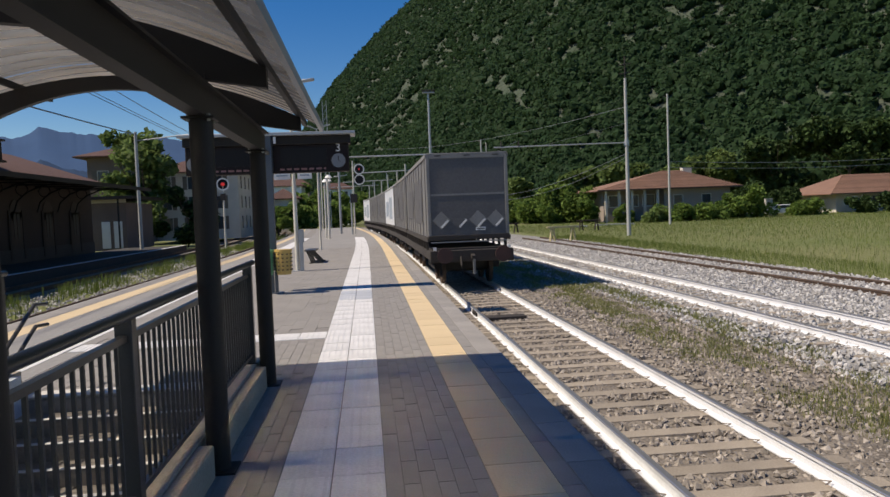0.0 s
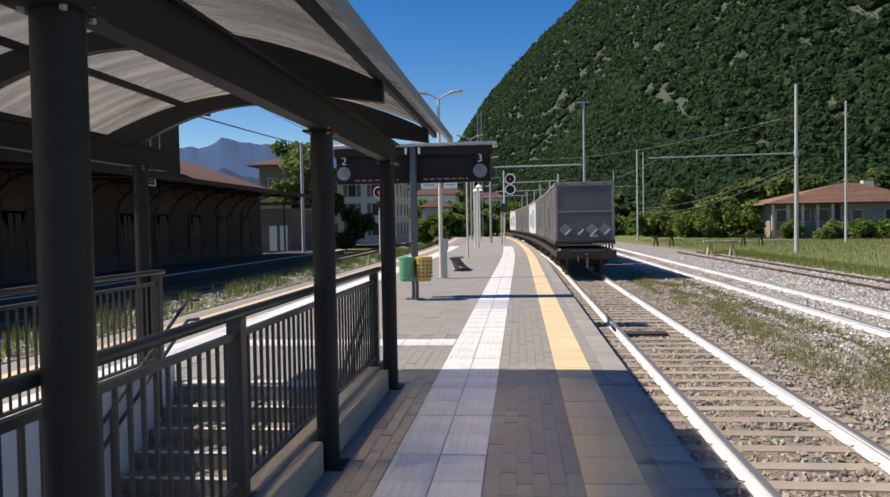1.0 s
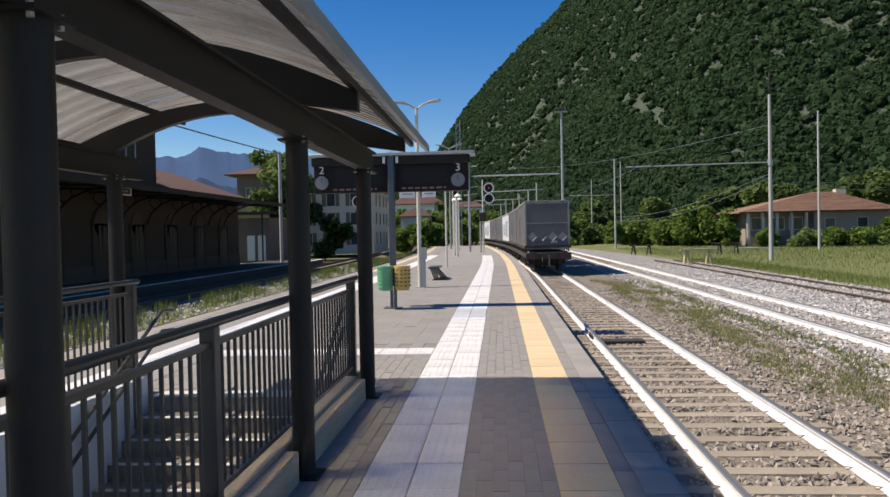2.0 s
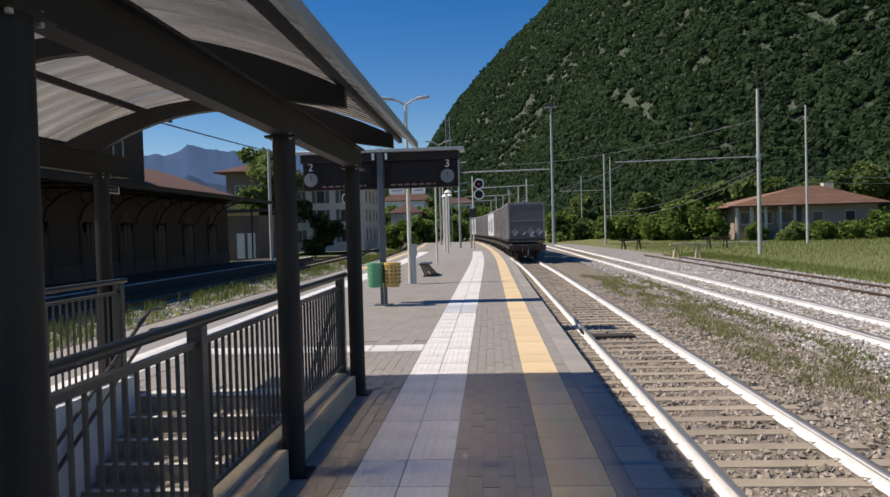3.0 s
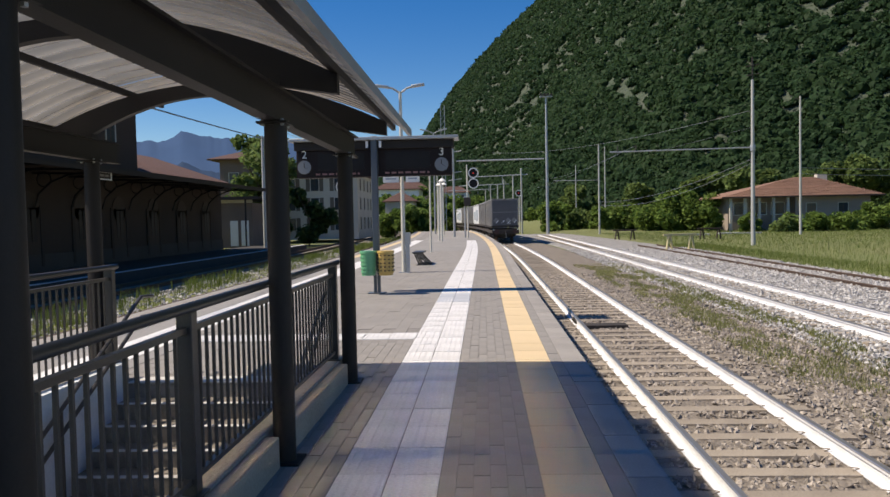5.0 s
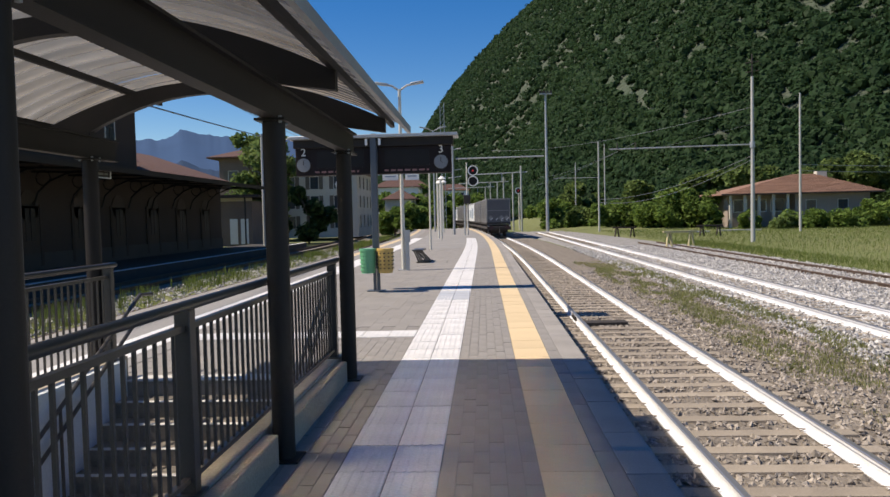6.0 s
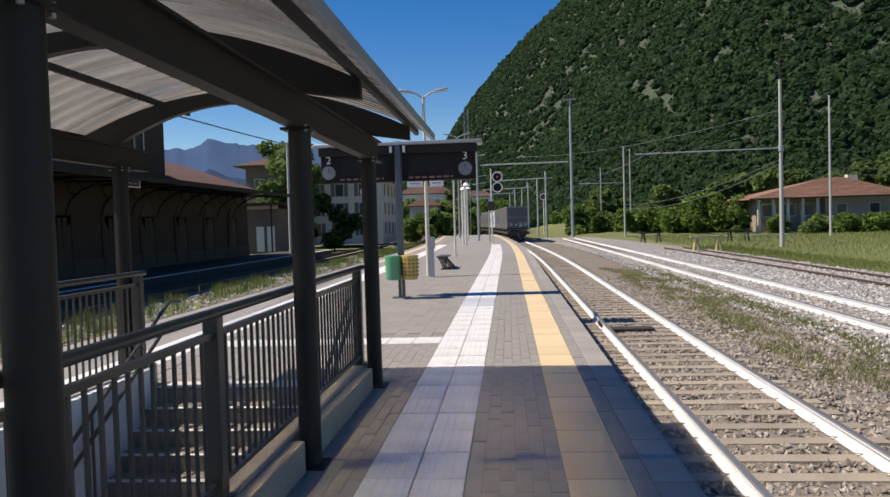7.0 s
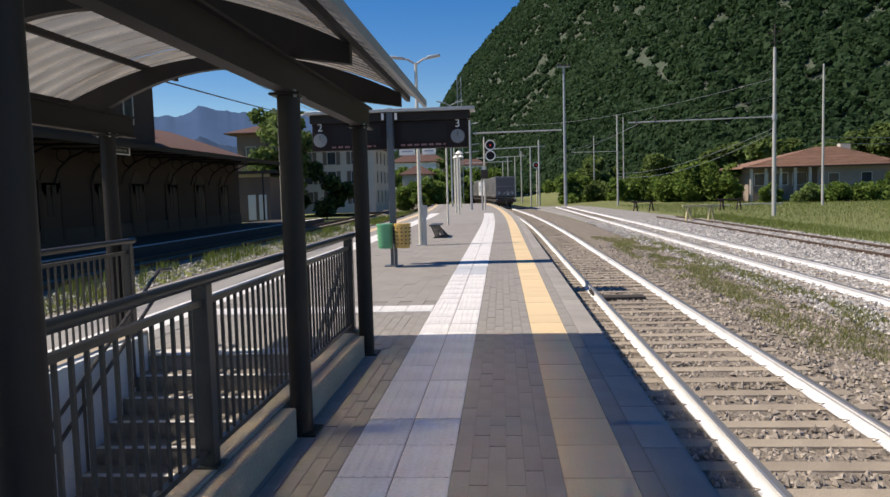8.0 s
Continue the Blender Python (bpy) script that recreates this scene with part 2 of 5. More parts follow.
def sheet_material():
    """Translucent ribbed polycarbonate, its two greys streaked along the arch."""
    m = mat("polycarbonate_sheet", (0.38, 0.378, 0.372), (0.11, 0.109, 0.107), 0.35, scale=1.1, fine=5, bump=0.03, stretch=(0.3, 1.6, 0.3))
    nt, L = m.node_tree, m.node_tree.links
    p = nt.nodes["Principled BSDF"]
    tr = nt.nodes.new("ShaderNodeBsdfTranslucent")
    mx = nt.nodes.new("ShaderNodeMixShader")
    mx.inputs[0].default_value = 0.80
    L.new(p.inputs["Base Color"].links[0].from_socket, tr.inputs["Color"])
    L.new(p.outputs[0], mx.inputs[1])
    L.new(tr.outputs[0], mx.inputs[2])
    # most of what passes goes nearly straight on, part of it softly spread
    clear = nt.nodes.new("ShaderNodeBsdfTransparent")
    clear.inputs["Color"].default_value = (1.0, 0.88, 0.70, 1)
    soft = nt.nodes.new("ShaderNodeBsdfRefraction")
    soft.inputs["Color"].default_value = (1.0, 0.88, 0.70, 1)
    soft.inputs["Roughness"].default_value, soft.inputs["IOR"].default_value = 0.5, 1.15
    passing = nt.nodes.new("ShaderNodeMixShader")
    passing.inputs[0].default_value = 0.93
    L.new(clear.outputs[0], passing.inputs[1])
    L.new(soft.outputs[0], passing.inputs[2])
    my = nt.nodes.new("ShaderNodeMixShader")
    my.inputs[0].default_value = 0.50
    L.new(mx.outputs[0], my.inputs[1])
    L.new(passing.outputs[0], my.inputs[2])
    L.new(my.outputs[0], nt.nodes["Material Output"].inputs["Surface"])
    return m


SHEET = sheet_material()


# ---- mesh tools ----
class Build:
    """Collects vertices and faces of one mesh."""

    def __init__(self):
        self.v, self.f = [], []

    def box(self, x0, x1, y0, y1, z0, z1, m=None):
        n = len(self.v)
        pts = [Vector((x, y, z)) for z in (z0, z1) for x, y in ((x0, y0), (x1, y0), (x1, y1), (x0, y1))]
        self.v += [tuple(m @ q) if m else tuple(q) for q in pts]
        self.f += [tuple(n + i for i in q) for q in ((3, 2, 1, 0), (4, 5, 6, 7), (0, 1, 5, 4), (1, 2, 6, 5), (2, 3, 7, 6), (3, 0, 4, 7))]
        return self

    def bar(self, a, b, w, h=None):
        """A square bar from a to b."""
        a, b = Vector(a), Vector(b)
        h = h or w
        d = (b - a).length
        m = Matrix.Translation(a) @ (b - a).to_track_quat("Z", "Y").to_matrix().to_4x4()
        return self.box(-w / 2, w / 2, -h / 2, h / 2, 0, d, m)

    def tube(self, a, b, r, r2=None, n=12):
        a, b = Vector(a), Vector(b)
        r2 = r if r2 is None else r2
        q = (b - a).to_track_quat("Z", "Y").to_matrix()
        k = len(self.v)
        for c, rad in ((a, r), (b, r2)):
            self.v += [tuple(c + q @ Vector((rad * math.cos(2 * math.pi * i / n), rad * math.sin(2 * math.pi * i / n), 0))) for i in range(n)]
        self.f += [(k + i, k + (i + 1) % n, k + n + (i + 1) % n, k + n + i) for i in range(n)]
        self.f += [tuple(k + n - 1 - i for i in range(n)), tuple(k + n + i for i in range(n))]
        return self

    def path(self, pts, r, n=6):
        pts = [Vector(p) for p in pts]
        k = len(self.v)
        for i, p in enumerate(pts):
            d = pts[min(i + 1, len(pts) - 1)] - pts[max(i - 1, 0)]
            q = d.to_track_quat("Z", "Y").to_matrix()
            self.v += [tuple(p + q @ Vector((r * math.cos(2 * math.pi * j / n), r * math.sin(2 * math.pi * j / n), 0))) for j in range(n)]
        for i in range(len(pts) - 1):
            self.f += [(k + i * n + j, k + i * n + (j + 1) % n, k + (i + 1) * n + (j + 1) % n, k + (i + 1) * n + j) for j in range(n)]
        e = k + (len(pts) - 1) * n
        self.f += [tuple(k + n - 1 - j for j in range(n)), tuple(e + j for j in range(n))]
        return self

    def prism(self, outline, y0, y1):
        """An outline in x, z carried along y."""
        k, n = len(self.v), len(outline)
        self.v += [(x, y, z) for y in (y0, y1) for x, z in outline]
        self.f += [tuple(k + i for i in range(n)), tuple(k + 2 * n - 1 - i for i in range(n))]
        self.f += [(k + (i + 1) % n, k + i, k + n + i, k + n + (i + 1) % n) for i in range(n)]
        return self

    def sweep(self, outline, line):
        """A closed outline in x, z carried along a line of (x, y, z)."""
        k, n = len(self.v), len(outline)
        for cx, cy, cz in line:
            self.v += [(cx + x, cy, cz + z) for x, z in outline]
        for j in range(len(line) - 1):
            self.f += [(k + j * n + (i + 1) % n, k + j * n + i, k + (j + 1) * n + i, k + (j + 1) * n + (i + 1) % n) for i in range(n)]
        e = k + (len(line) - 1) * n
        self.f += [tuple(k + i for i in range(n)), tuple(e + n - 1 - i for i in range(n))]
        return self

    def quad(self, a, b, c, d):
        k = len(self.v)
        self.v += [tuple(a), tuple(b), tuple(c), tuple(d)]
        self.f.append((k, k + 1, k + 2, k + 3))
        return self

    def mesh(self, name, material, smooth=False):
        me = bpy.data.meshes.new(name)
        me.from_pydata(self.v, [], self.f)
        me.materials.append(material)
        me.update()
        me.shade_smooth()
        if not smooth:
            me.set_sharp_from_angle(angle=radians(36))
        return me


def part(name, build, material, parent=None, label="", bevel=0.0, smooth=False):
    ob = new(name, build.mesh(name, material, smooth))
    if parent is not None:
        ob.parent = parent
    if label:
        tagged(ob, label)
    if bevel:
        b = ob.modifiers.new("bevel", "BEVEL")
        b.width, b.segments, b.limit_method = bevel, 2, "ANGLE"
    return ob


def piece(name, mesh, parent, m):
    ob = new(name, mesh)
    ob.parent = parent
    ob.matrix_basis = m
    return ob


def thing(name, label, category, m=None, group="", kind=""):
    ob = new(name)
    ob.empty_display_size = 0.2
    if m is not None:
        ob.matrix_basis = m
    return tagged(ob, label, category, group, kind)


def arrays(name, v, f, material, smooth=False):
    me = bpy.data.meshes.new(name)
    me.from_pydata(v.tolist(), [], f.tolist())
    me.materials.append(material)
    if smooth:
        me.shade_smooth()
    me.update()
    return me


def scatter(name, base_v, base_f, places, sizes, material, rng, jitter=0.0, upright=False, smooth=False):
    """Many turned and jittered copies of a small shape in one mesh."""
    n, k = len(places), len(base_v)
    a = rng.uniform(0, 2 * math.pi, n)
    c, s = np.cos(a), np.sin(a)
    v = np.repeat(base_v[None], n, 0) * sizes[:, None, :]
    if jitter:
        v = v * (1 + rng.uniform(-jitter, jitter, (n, k, 1)))
    if not upright:
        b = rng.uniform(0, 2 * math.pi, n)
        y, z = v[:, :, 1].copy(), v[:, :, 2].copy()
        v[:, :, 1] = y * np.cos(b)[:, None] - z * np.sin(b)[:, None]
        v[:, :, 2] = y * np.sin(b)[:, None] + z * np.cos(b)[:, None]
    x, y = v[:, :, 0].copy(), v[:, :, 1].copy()
    v[:, :, 0], v[:, :, 1] = x * c[:, None] - y * s[:, None], x * s[:, None] + y * c[:, None]
    v += places[:, None, :]
    f = (base_f[None] + (np.arange(n) * k)[:, None, None]).reshape(-1, base_f.shape[1])
    return arrays(name, v.reshape(-1, 3), f, material, smooth)


def tufts(name, places, out, sizes, material, rng):
    """Rough leaf patches that lie on crowns, turned outwards with some scatter."""
    n = out + rng.normal(0, 0.45, out.shape)
    n /= np.linalg.norm(n, axis=1)[:, None]
    t = np.cross(n, rng.normal(0, 1, n.shape))
    t /= np.linalg.norm(t, axis=1)[:, None]
    b = np.cross(n, t)
    k = len(places)
    v = np.empty((k, 4, 3))
    for i, (p, q) in enumerate(((-1, -0.7), (0.6, -1), (1, 0.6), (-0.5, 1))):
        v[:, i] = places + sizes[:, None] * (p * t + q * b) * rng.uniform(0.7, 1.2, (k, 1))
    return arrays(name, v.reshape(-1, 3), np.arange(4 * k).reshape(-1, 4), material)


OCTA_V = np.array([(1, 0, 0), (-1, 0, 0), (0, 1, 0), (0, -1, 0), (0, 0, 1), (0, 0, -1)], float)
OCTA_F = np.array([(0, 2, 4), (2, 1, 4), (1, 3, 4), (3, 0, 4), (2, 0, 5), (1, 2, 5), (3, 1, 5), (0, 3, 5)])
BLADE_V = np.array([(-0.5, 0, 0), (0.5, 0, 0), (0.25, 0.25, 0.6), (-0.1, 0.6, 1.0)], float)
BLADE_F = np.array([(0, 1, 2), (0, 2, 3)])
LEAF_V = np.array([(-1, -0.6, 0), (0.2, -0.9, 0.1), (1, 0.5, 0), (-0.3, 0.9, 0.15)], float)
LEAF_F = np.array([(0, 1, 2, 3)])


def ico(level):
    bm = bmesh.new()
    bmesh.ops.create_icosphere(bm, subdivisions=level, radius=1)
    bm.verts.ensure_lookup_table()
    v = np.array([q.co[:] for q in bm.verts])
    f = np.array([[q.index for q in g.verts] for g in bm.faces])
    bm.free()
    return v, f


# ---- lines of the place ----
def bend(y):
    """How far the line swings to the left at y."""
    return -0.000538 * max(0.0, y - 33.0) ** 2


TRACK_X, RAIL_Z = 3.32, -0.567


# ---- ground ----
def ground_height(x, y):
    z = -0.86
    if x > 15.5:
        z += 0.10 * min(1.0, x - 15.5) + 0.004 * min(max(0.0, x - 17.0), 45.0)
    if y > 90:
        z += 0.012 * min(y - 90, 150) * min(1.0, max(0.0, (x - 9.0) / 6.0))
    return z


def make_ground():
    xs = sorted({*(-3000, -1500, -800, -400, -200, -100, -60, -40, -30), *(x * 1.0 for x in range(-24, 80, 2)), *(100, 140, 200, 400, 800, 1500, 3000), 15.5, 16.5, 17.0})
    ys = sorted({*(-600, -300, -150, -80, -40, -20), *range(-10, 250, 8), *(260, 320, 400, 600, 900, 1500, 3000)})
    # a strip is left open for the stairwell
    b = Build()
    b.v = [(x, y, ground_height(x, y) - (9.0 if -6 < x < 1 and -20 < y < 16 else 0.0)) for y in ys for x in xs]
    w = len(xs)
    b.f = [(j * w + i, j * w + i + 1, (j + 1) * w + i + 1, (j + 1) * w + i) for j in range(len(ys) - 1) for i in range(w - 1)]
    tagged(part("ground", b, GRASS_SOIL, smooth=True), "grassy valley ground with short green turf", "ground", kind="structure")


def make_ballast():
    rng = np.random.default_rng(3)
    for name, x0, x1, y1, m, label in (
        ("ballast_bed", 1.6, 7.2, 150, BALLAST, "brown dusty ballast bed under the platform track"),
        ("ballast_bed_grey", 7.2, 15.9, 110, BALLAST_GREY, "pale grey crushed-stone ballast bed"),
        ("ballast_bed_left", -10.0, -6.5, 130, BALLAST, "brown ballast bed beside the platform"),
        ("ballast_bed_station", -15.6, -11.6, 130, BALLAST, "dark ballast bed beside the station building"),
    ):
        nx, ny = int((x1 - x0) / 0.35), 200
        b = Build()
        ys = [-12 + (y1 + 12) * (j / ny) ** 1.6 for j in range(ny + 1)]
        b.v = []
        for y in ys:
            for i in range(nx + 1):
                x = x0 + (x1 - x0) * i / nx
                edge = min(i, nx - i)
                z = -0.745 + 0.035 * noise.noise((x * 1.7, y * 1.7, 0.3)) + 0.02 * noise.noise((x * 5, y * 5, 2)) - (0.15 if edge == 0 else 0.03 if edge == 1 else 0)
                b.v.append((x + bend(y), y, z))
        w = nx + 1
        b.f = [(j * w + i, j * w + i + 1, (j + 1) * w + i + 1, (j + 1) * w + i) for j in range(ny) for i in range(nx)]
        tagged(part(name, b, m, smooth=True), label, "ballast", kind="structure")
    for name, x0, x1, y0, y1, n, m, size in (
        ("ballast_stones", 1.8, 7.0, 1.5, 32, 19000, STONE, 0.038),
        ("ballast_stones_grey", 6.6, 15.5, 5, 56, 26000, STONE_GREY, 0.052),
        ("ballast_stones_left", -11.8, -6.8, 6, 60, 7000, STONE_GREY, 0.05),
    ):
        y = y0 + (y1 - y0) * rng.random(n) ** 1.7
        x = rng.uniform(x0, x1, n)
        keep = np.array([abs(q - r) > 0.11 for q in x for r in (2.575, 4.065)]).reshape(-1, 2).all(1)
        x, y = x[keep], y[keep]
        inside = (x > 2.05) & (x < 4.6) & (np.mod(y, 0.6) < 0.27)
        z = np.where(inside, -0.80, -0.735)
        s = size * rng.uniform(0.5, 1.5, (len(x), 3))
        s[:, 2] *= 0.75
        me = scatter(name, OCTA_V, OCTA_F, np.stack([x, y, z], 1), s, m, rng, 0.3)
        tagged(new(name, me), "loose crushed stones of the ballast", "ballast stones", kind="stuff")


RAIL_FOOT = [(-0.07, -0.165), (0.07, -0.165), (0.07, -0.15), (0.012, -0.13), (0.012, -0.045), (0.034, -0.035), (0.034, -0.004), (-0.034, -0.004), (-0.034, -0.035), (-0.012, -0.045), (-0.012, -0.13), (-0.07, -0.15)]
RAIL_HEAD = [(-0.035, -0.012), (0.035, -0.012), (0.035, 0.0), (0.028, 0.006), (-0.028, 0.006), (-0.035, 0.0)]
sleeper_build = Build()
sleeper_build.prism([(-0.13, -0.16), (0.13, -0.16), (0.11, 0.0), (-0.11, 0.0)], -1.22, 1.22)
SLEEPER_MESH = None


def make_track(name, centre, y0, y1, label, shiny=True, sleepers=True, curve=bend, clips=0.0, dz=0.0):
    global SLEEPER_MESH
    t = thing(name, label, "railway track", kind="structure")
    n = int((y1 - y0) / 3)
    line = [y0 + (y1 - y0) * j / n for j in range(n + 1)]
    for side in (-0.745, 0.745):
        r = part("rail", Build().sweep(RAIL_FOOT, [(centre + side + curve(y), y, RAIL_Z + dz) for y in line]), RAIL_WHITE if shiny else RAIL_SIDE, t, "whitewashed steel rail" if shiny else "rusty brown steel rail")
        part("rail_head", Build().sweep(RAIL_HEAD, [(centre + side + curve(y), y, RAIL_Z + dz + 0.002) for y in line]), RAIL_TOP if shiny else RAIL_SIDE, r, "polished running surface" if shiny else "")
    if sleepers:
        if SLEEPER_MESH is None:
            SLEEPER_MESH = sleeper_build.mesh("sleeper", SLEEPER)
        rng = random.Random(int(centre * 10))
        k, y = 0, y0 + 0.135
        while y < y1:
            if k < 290:
                piece("sleeper", SLEEPER_MESH, t, pose(centre + curve(y), y + rng.uniform(-0.01, 0.01), RAIL_Z - 0.155 + rng.uniform(-0.006, 0.004), 0, 0, 90 + rng.uniform(-0.5, 0.5)))
            y, k = y + 0.6, k + 1
    if clips:
        b, y = Build(), y0 + 0.135
        while y < clips:
            for side in (-0.745, 0.745):
                for d in (-0.10, 0.10):
                    x = centre + side + d
                    b.tube((x - 0.035, y - 0.05, RAIL_Z - 0.13), (x + 0.035, y - 0.03, RAIL_Z - 0.112), 0.006, n=6)
                    b.tube((x + 0.035, y - 0.03, RAIL_Z - 0.112), (x - 0.035, y + 0.05, RAIL_Z - 0.125), 0.006, n=6)
            y += 0.6
        tagged(part("rail_clips", b, CLIP, t, "dark steel spring clips holding the rails"), kind="stuff")
    return t


make_ground()
make_ballast()
main_track = make_track("track_platform", TRACK_X, -6.0, 150, "railway track with bright polished rails on concrete sleepers", clips=28)
make_track("track_middle", 8.83, -6.0, 100, "second track with polished rails on pale ballast", curve=lambda y: -0.0001 * max(0, y - 40) ** 2, clips=40)
make_track("track_siding", 13.6, 4.0, 60, "disused siding with rusty brown rails", shiny=False, sleepers=False, curve=lambda y: 0.0, dz=-0.06)
make_track("track_left", -8.15, -6.0, 140, "track with brown rails along the far platform edge", shiny=False)
make_track("track_station", -13.4, -6.0, 140, "track beside the station building", sleepers=False, shiny=False)
b = Build()
b.box(2.70, 3.62, 15.55, 15.95, -0.75, -0.655)
tagged(part("track_cover", b, DARK, None, bevel=0.01), "dark metal cover box lying between the rails", "track box")
b = Build()
b.box(-0.05, 0.05, -0.30, 0.30, -0.13, -0.02)
for q in (-0.2, -0.07, 0.07, 0.2):
    b.tube((-0.08, q, -0.075), (0.08, q, -0.075), 0.018, n=8)
joint = part("fishplate", b, DARK, main_track, "dark bolted rail joint")
joint.location = (2.575, 16.4, RAIL_Z)

# ---- platform ----
EDGE_R, EDGE_L, MID = 1.70, -6.60, -2.45
WELL = (-3.56, -1.28, -6.0, 7.05)  # the stairwell: x, x, y, y
LONG = 108.0


def make_platform():
    p = thing("platform", "long island platform paved in grey blocks with white and yellow strips", "platform", kind="structure")
    # body in four slabs round the stairwell, following the bend
    top = -0.006
    for x0, x1, y0, y1 in ((WELL[1] + 0.06, EDGE_R - 0.06, -8, WELL[3]), (EDGE_L + 0.06, WELL[0] - 0.12, -8, WELL[3])):
        part("platform_body", Build().box(x0, x1, y0, y1, -1.0, top), JOINT, p)
    n = 40
    ys = [WELL[3] + (LONG - WELL[3]) * j / n for j in range(n + 1)]
    b = Build().sweep([(EDGE_L + 0.06, -1.0), (EDGE_R - 0.06, -1.0), (EDGE_R - 0.06, top), (EDGE_L + 0.06, top)], [(bend(y), y, 0) for y in ys])
    part("platform_body", b, JOINT, p)

    def strip(name, x0, x1, y0, y1, pitch, cols, m, limit, gap=0.006, ridges=0, drop=0.0, label=""):
        """Blocks laid in rows; the nearer ones as pieces, the rest joined."""
        w = (x1 - x0) / cols
        hx, hy = w / 2 - gap / 2, pitch / 2 - gap / 2
        s = Build()
        s.box(-hx, hx, -hy, hy, -0.02, 0)
        k, c = len(s.v) - 4, 0.0015 if name == "paver" else 0.004
        for i in range(k, k + 4):
            x, y, z = s.v[i]
            s.v[i] = (x - math.copysign(c, x), y - math.copysign(c, y), z)
        for r in range(ridges):
            q = -hx + 2 * hx * (r + 0.5) / ridges
            s.box(q - 0.012, q + 0.012, -hy + 0.008, hy - 0.008, 0, 0.003)
        me = s.mesh(name, m)
        rest, made, y, row = Build(), 0, y0, 0
        rng = random.Random(int(1000 * (x0 + 20)))
        base = Build().box(-hx, hx, -hy, hy, -0.02, 0)
        while y < y1:
            off = bend(y)
            for i in range(cols):
                x = x0 + w * (i + 0.5) + off
                yy = y + pitch * (0.5 + (0.5 if (i % 2 and name == "paver") else 0))
                lift = rng.uniform(-0.0025, 0.0015) + drop
                if made < limit and yy > -0.5:
                    piece(name, me, p, pose(x, yy, lift, rng.uniform(-0.25, 0.25), rng.uniform(-0.25, 0.25)))
                    made += 1
                else:
                    rest.box(x - hx, x + hx, yy - hy, yy + hy, lift - 0.02, lift)
            y += pitch
        if rest.v:
            tagged(part(name + "s", rest, m, p, label), kind="stuff")

    W0, W1, Y0, Y1 = -0.58, 0.145, 0.832, 1.262
    strip("white_tile", W0, W1, -2, 58.8, 0.60, 2, WHITE_TILE, 220, ridges=5, gap=0.004, drop=0.003, label="white grooved tactile tiles")
    strip("yellow_tile", Y0, Y1, -2, LONG, 0.60, 1, YELLOW_TILE, 120, gap=0.0015, drop=0.002, label="yellow safety line tiles")
    strip("coping_stone", EDGE_R - 0.30, EDGE_R, -2, LONG, 0.99, 1, COPING, 60, gap=0.012, drop=0.0)
    strip("paver", W1, Y0, -2, 40, 0.46, 6, PAVER, 290, gap=0.002)
    strip("paver", Y1, EDGE_R - 0.30, -2, 40, 0.46, 1, PAVER, 80, gap=0.002)
    strip("paver", -1.1, W0, -2, 7.2, 0.46, 5, PAVER, 130, gap=0.002)
    strip("paver", -3.9, W0, 7.3, 9.40, 0.46, 27, PAVER, 135, gap=0.002)
    strip("grey_tile", W0 + 0.01, W1 - 0.01, 14.7, 16.4, 0.60, 2, TILE_GREY, 30, gap=0.004, drop=0.009)
    strip("cross_tile", -4.2, W0, 9.90, 10.50, 0.60, 9, WHITE_TILE, 30, ridges=5, drop=0.003)
    strip("paver", -4.24, W0, 10.51, 40, 0.92, 18, PAVER, 0, gap=0.002)
    # far paving and the strips of the other edge
    for x0, x1, y0, y1, m, z in (
        (-4.24, 0.83, 40.1, LONG, PAVING, 0.0), (1.262, 1.4, 40.1, LONG, PAVING, 0.0),
        (-4.97, -4.24, -2, 62, WHITE_TILE, 0.003), (-5.67, -4.97, -2, LONG, PAVING, 0.0),
        (-6.12, -5.67, -2, LONG, YELLOW_TILE, 0.002), (EDGE_L, -6.12, -2, LONG, COPING, 0.0), (-4.24, -3.95, -2, 9.8, PAVING, 0.0),
    ):
        k = max(2, int((y1 - y0) / 3))
        yy = [y0 + (y1 - y0) * j / k for j in range(k + 1)]
        part("paving_strip", Build().sweep([(x0 + 0.003, -0.03), (x1 - 0.003, -0.03), (x1 - 0.003, z), (x0 + 0.003, z)], [(bend(y), y, 0) for y in yy]), m, p)
    # edge faces
    yy = [-8 + (LONG + 8) * j / 50 for j in range(51)]
    part("edge_wall", Build().sweep([(EDGE_R - 0.12, -1.0), (EDGE_R - 0.05, -1.0), (EDGE_R - 0.05, -0.022), (EDGE_R - 0.12, -0.022)], [(bend(y), y, 0) for y in yy]), CONCRETE, p)
    return p


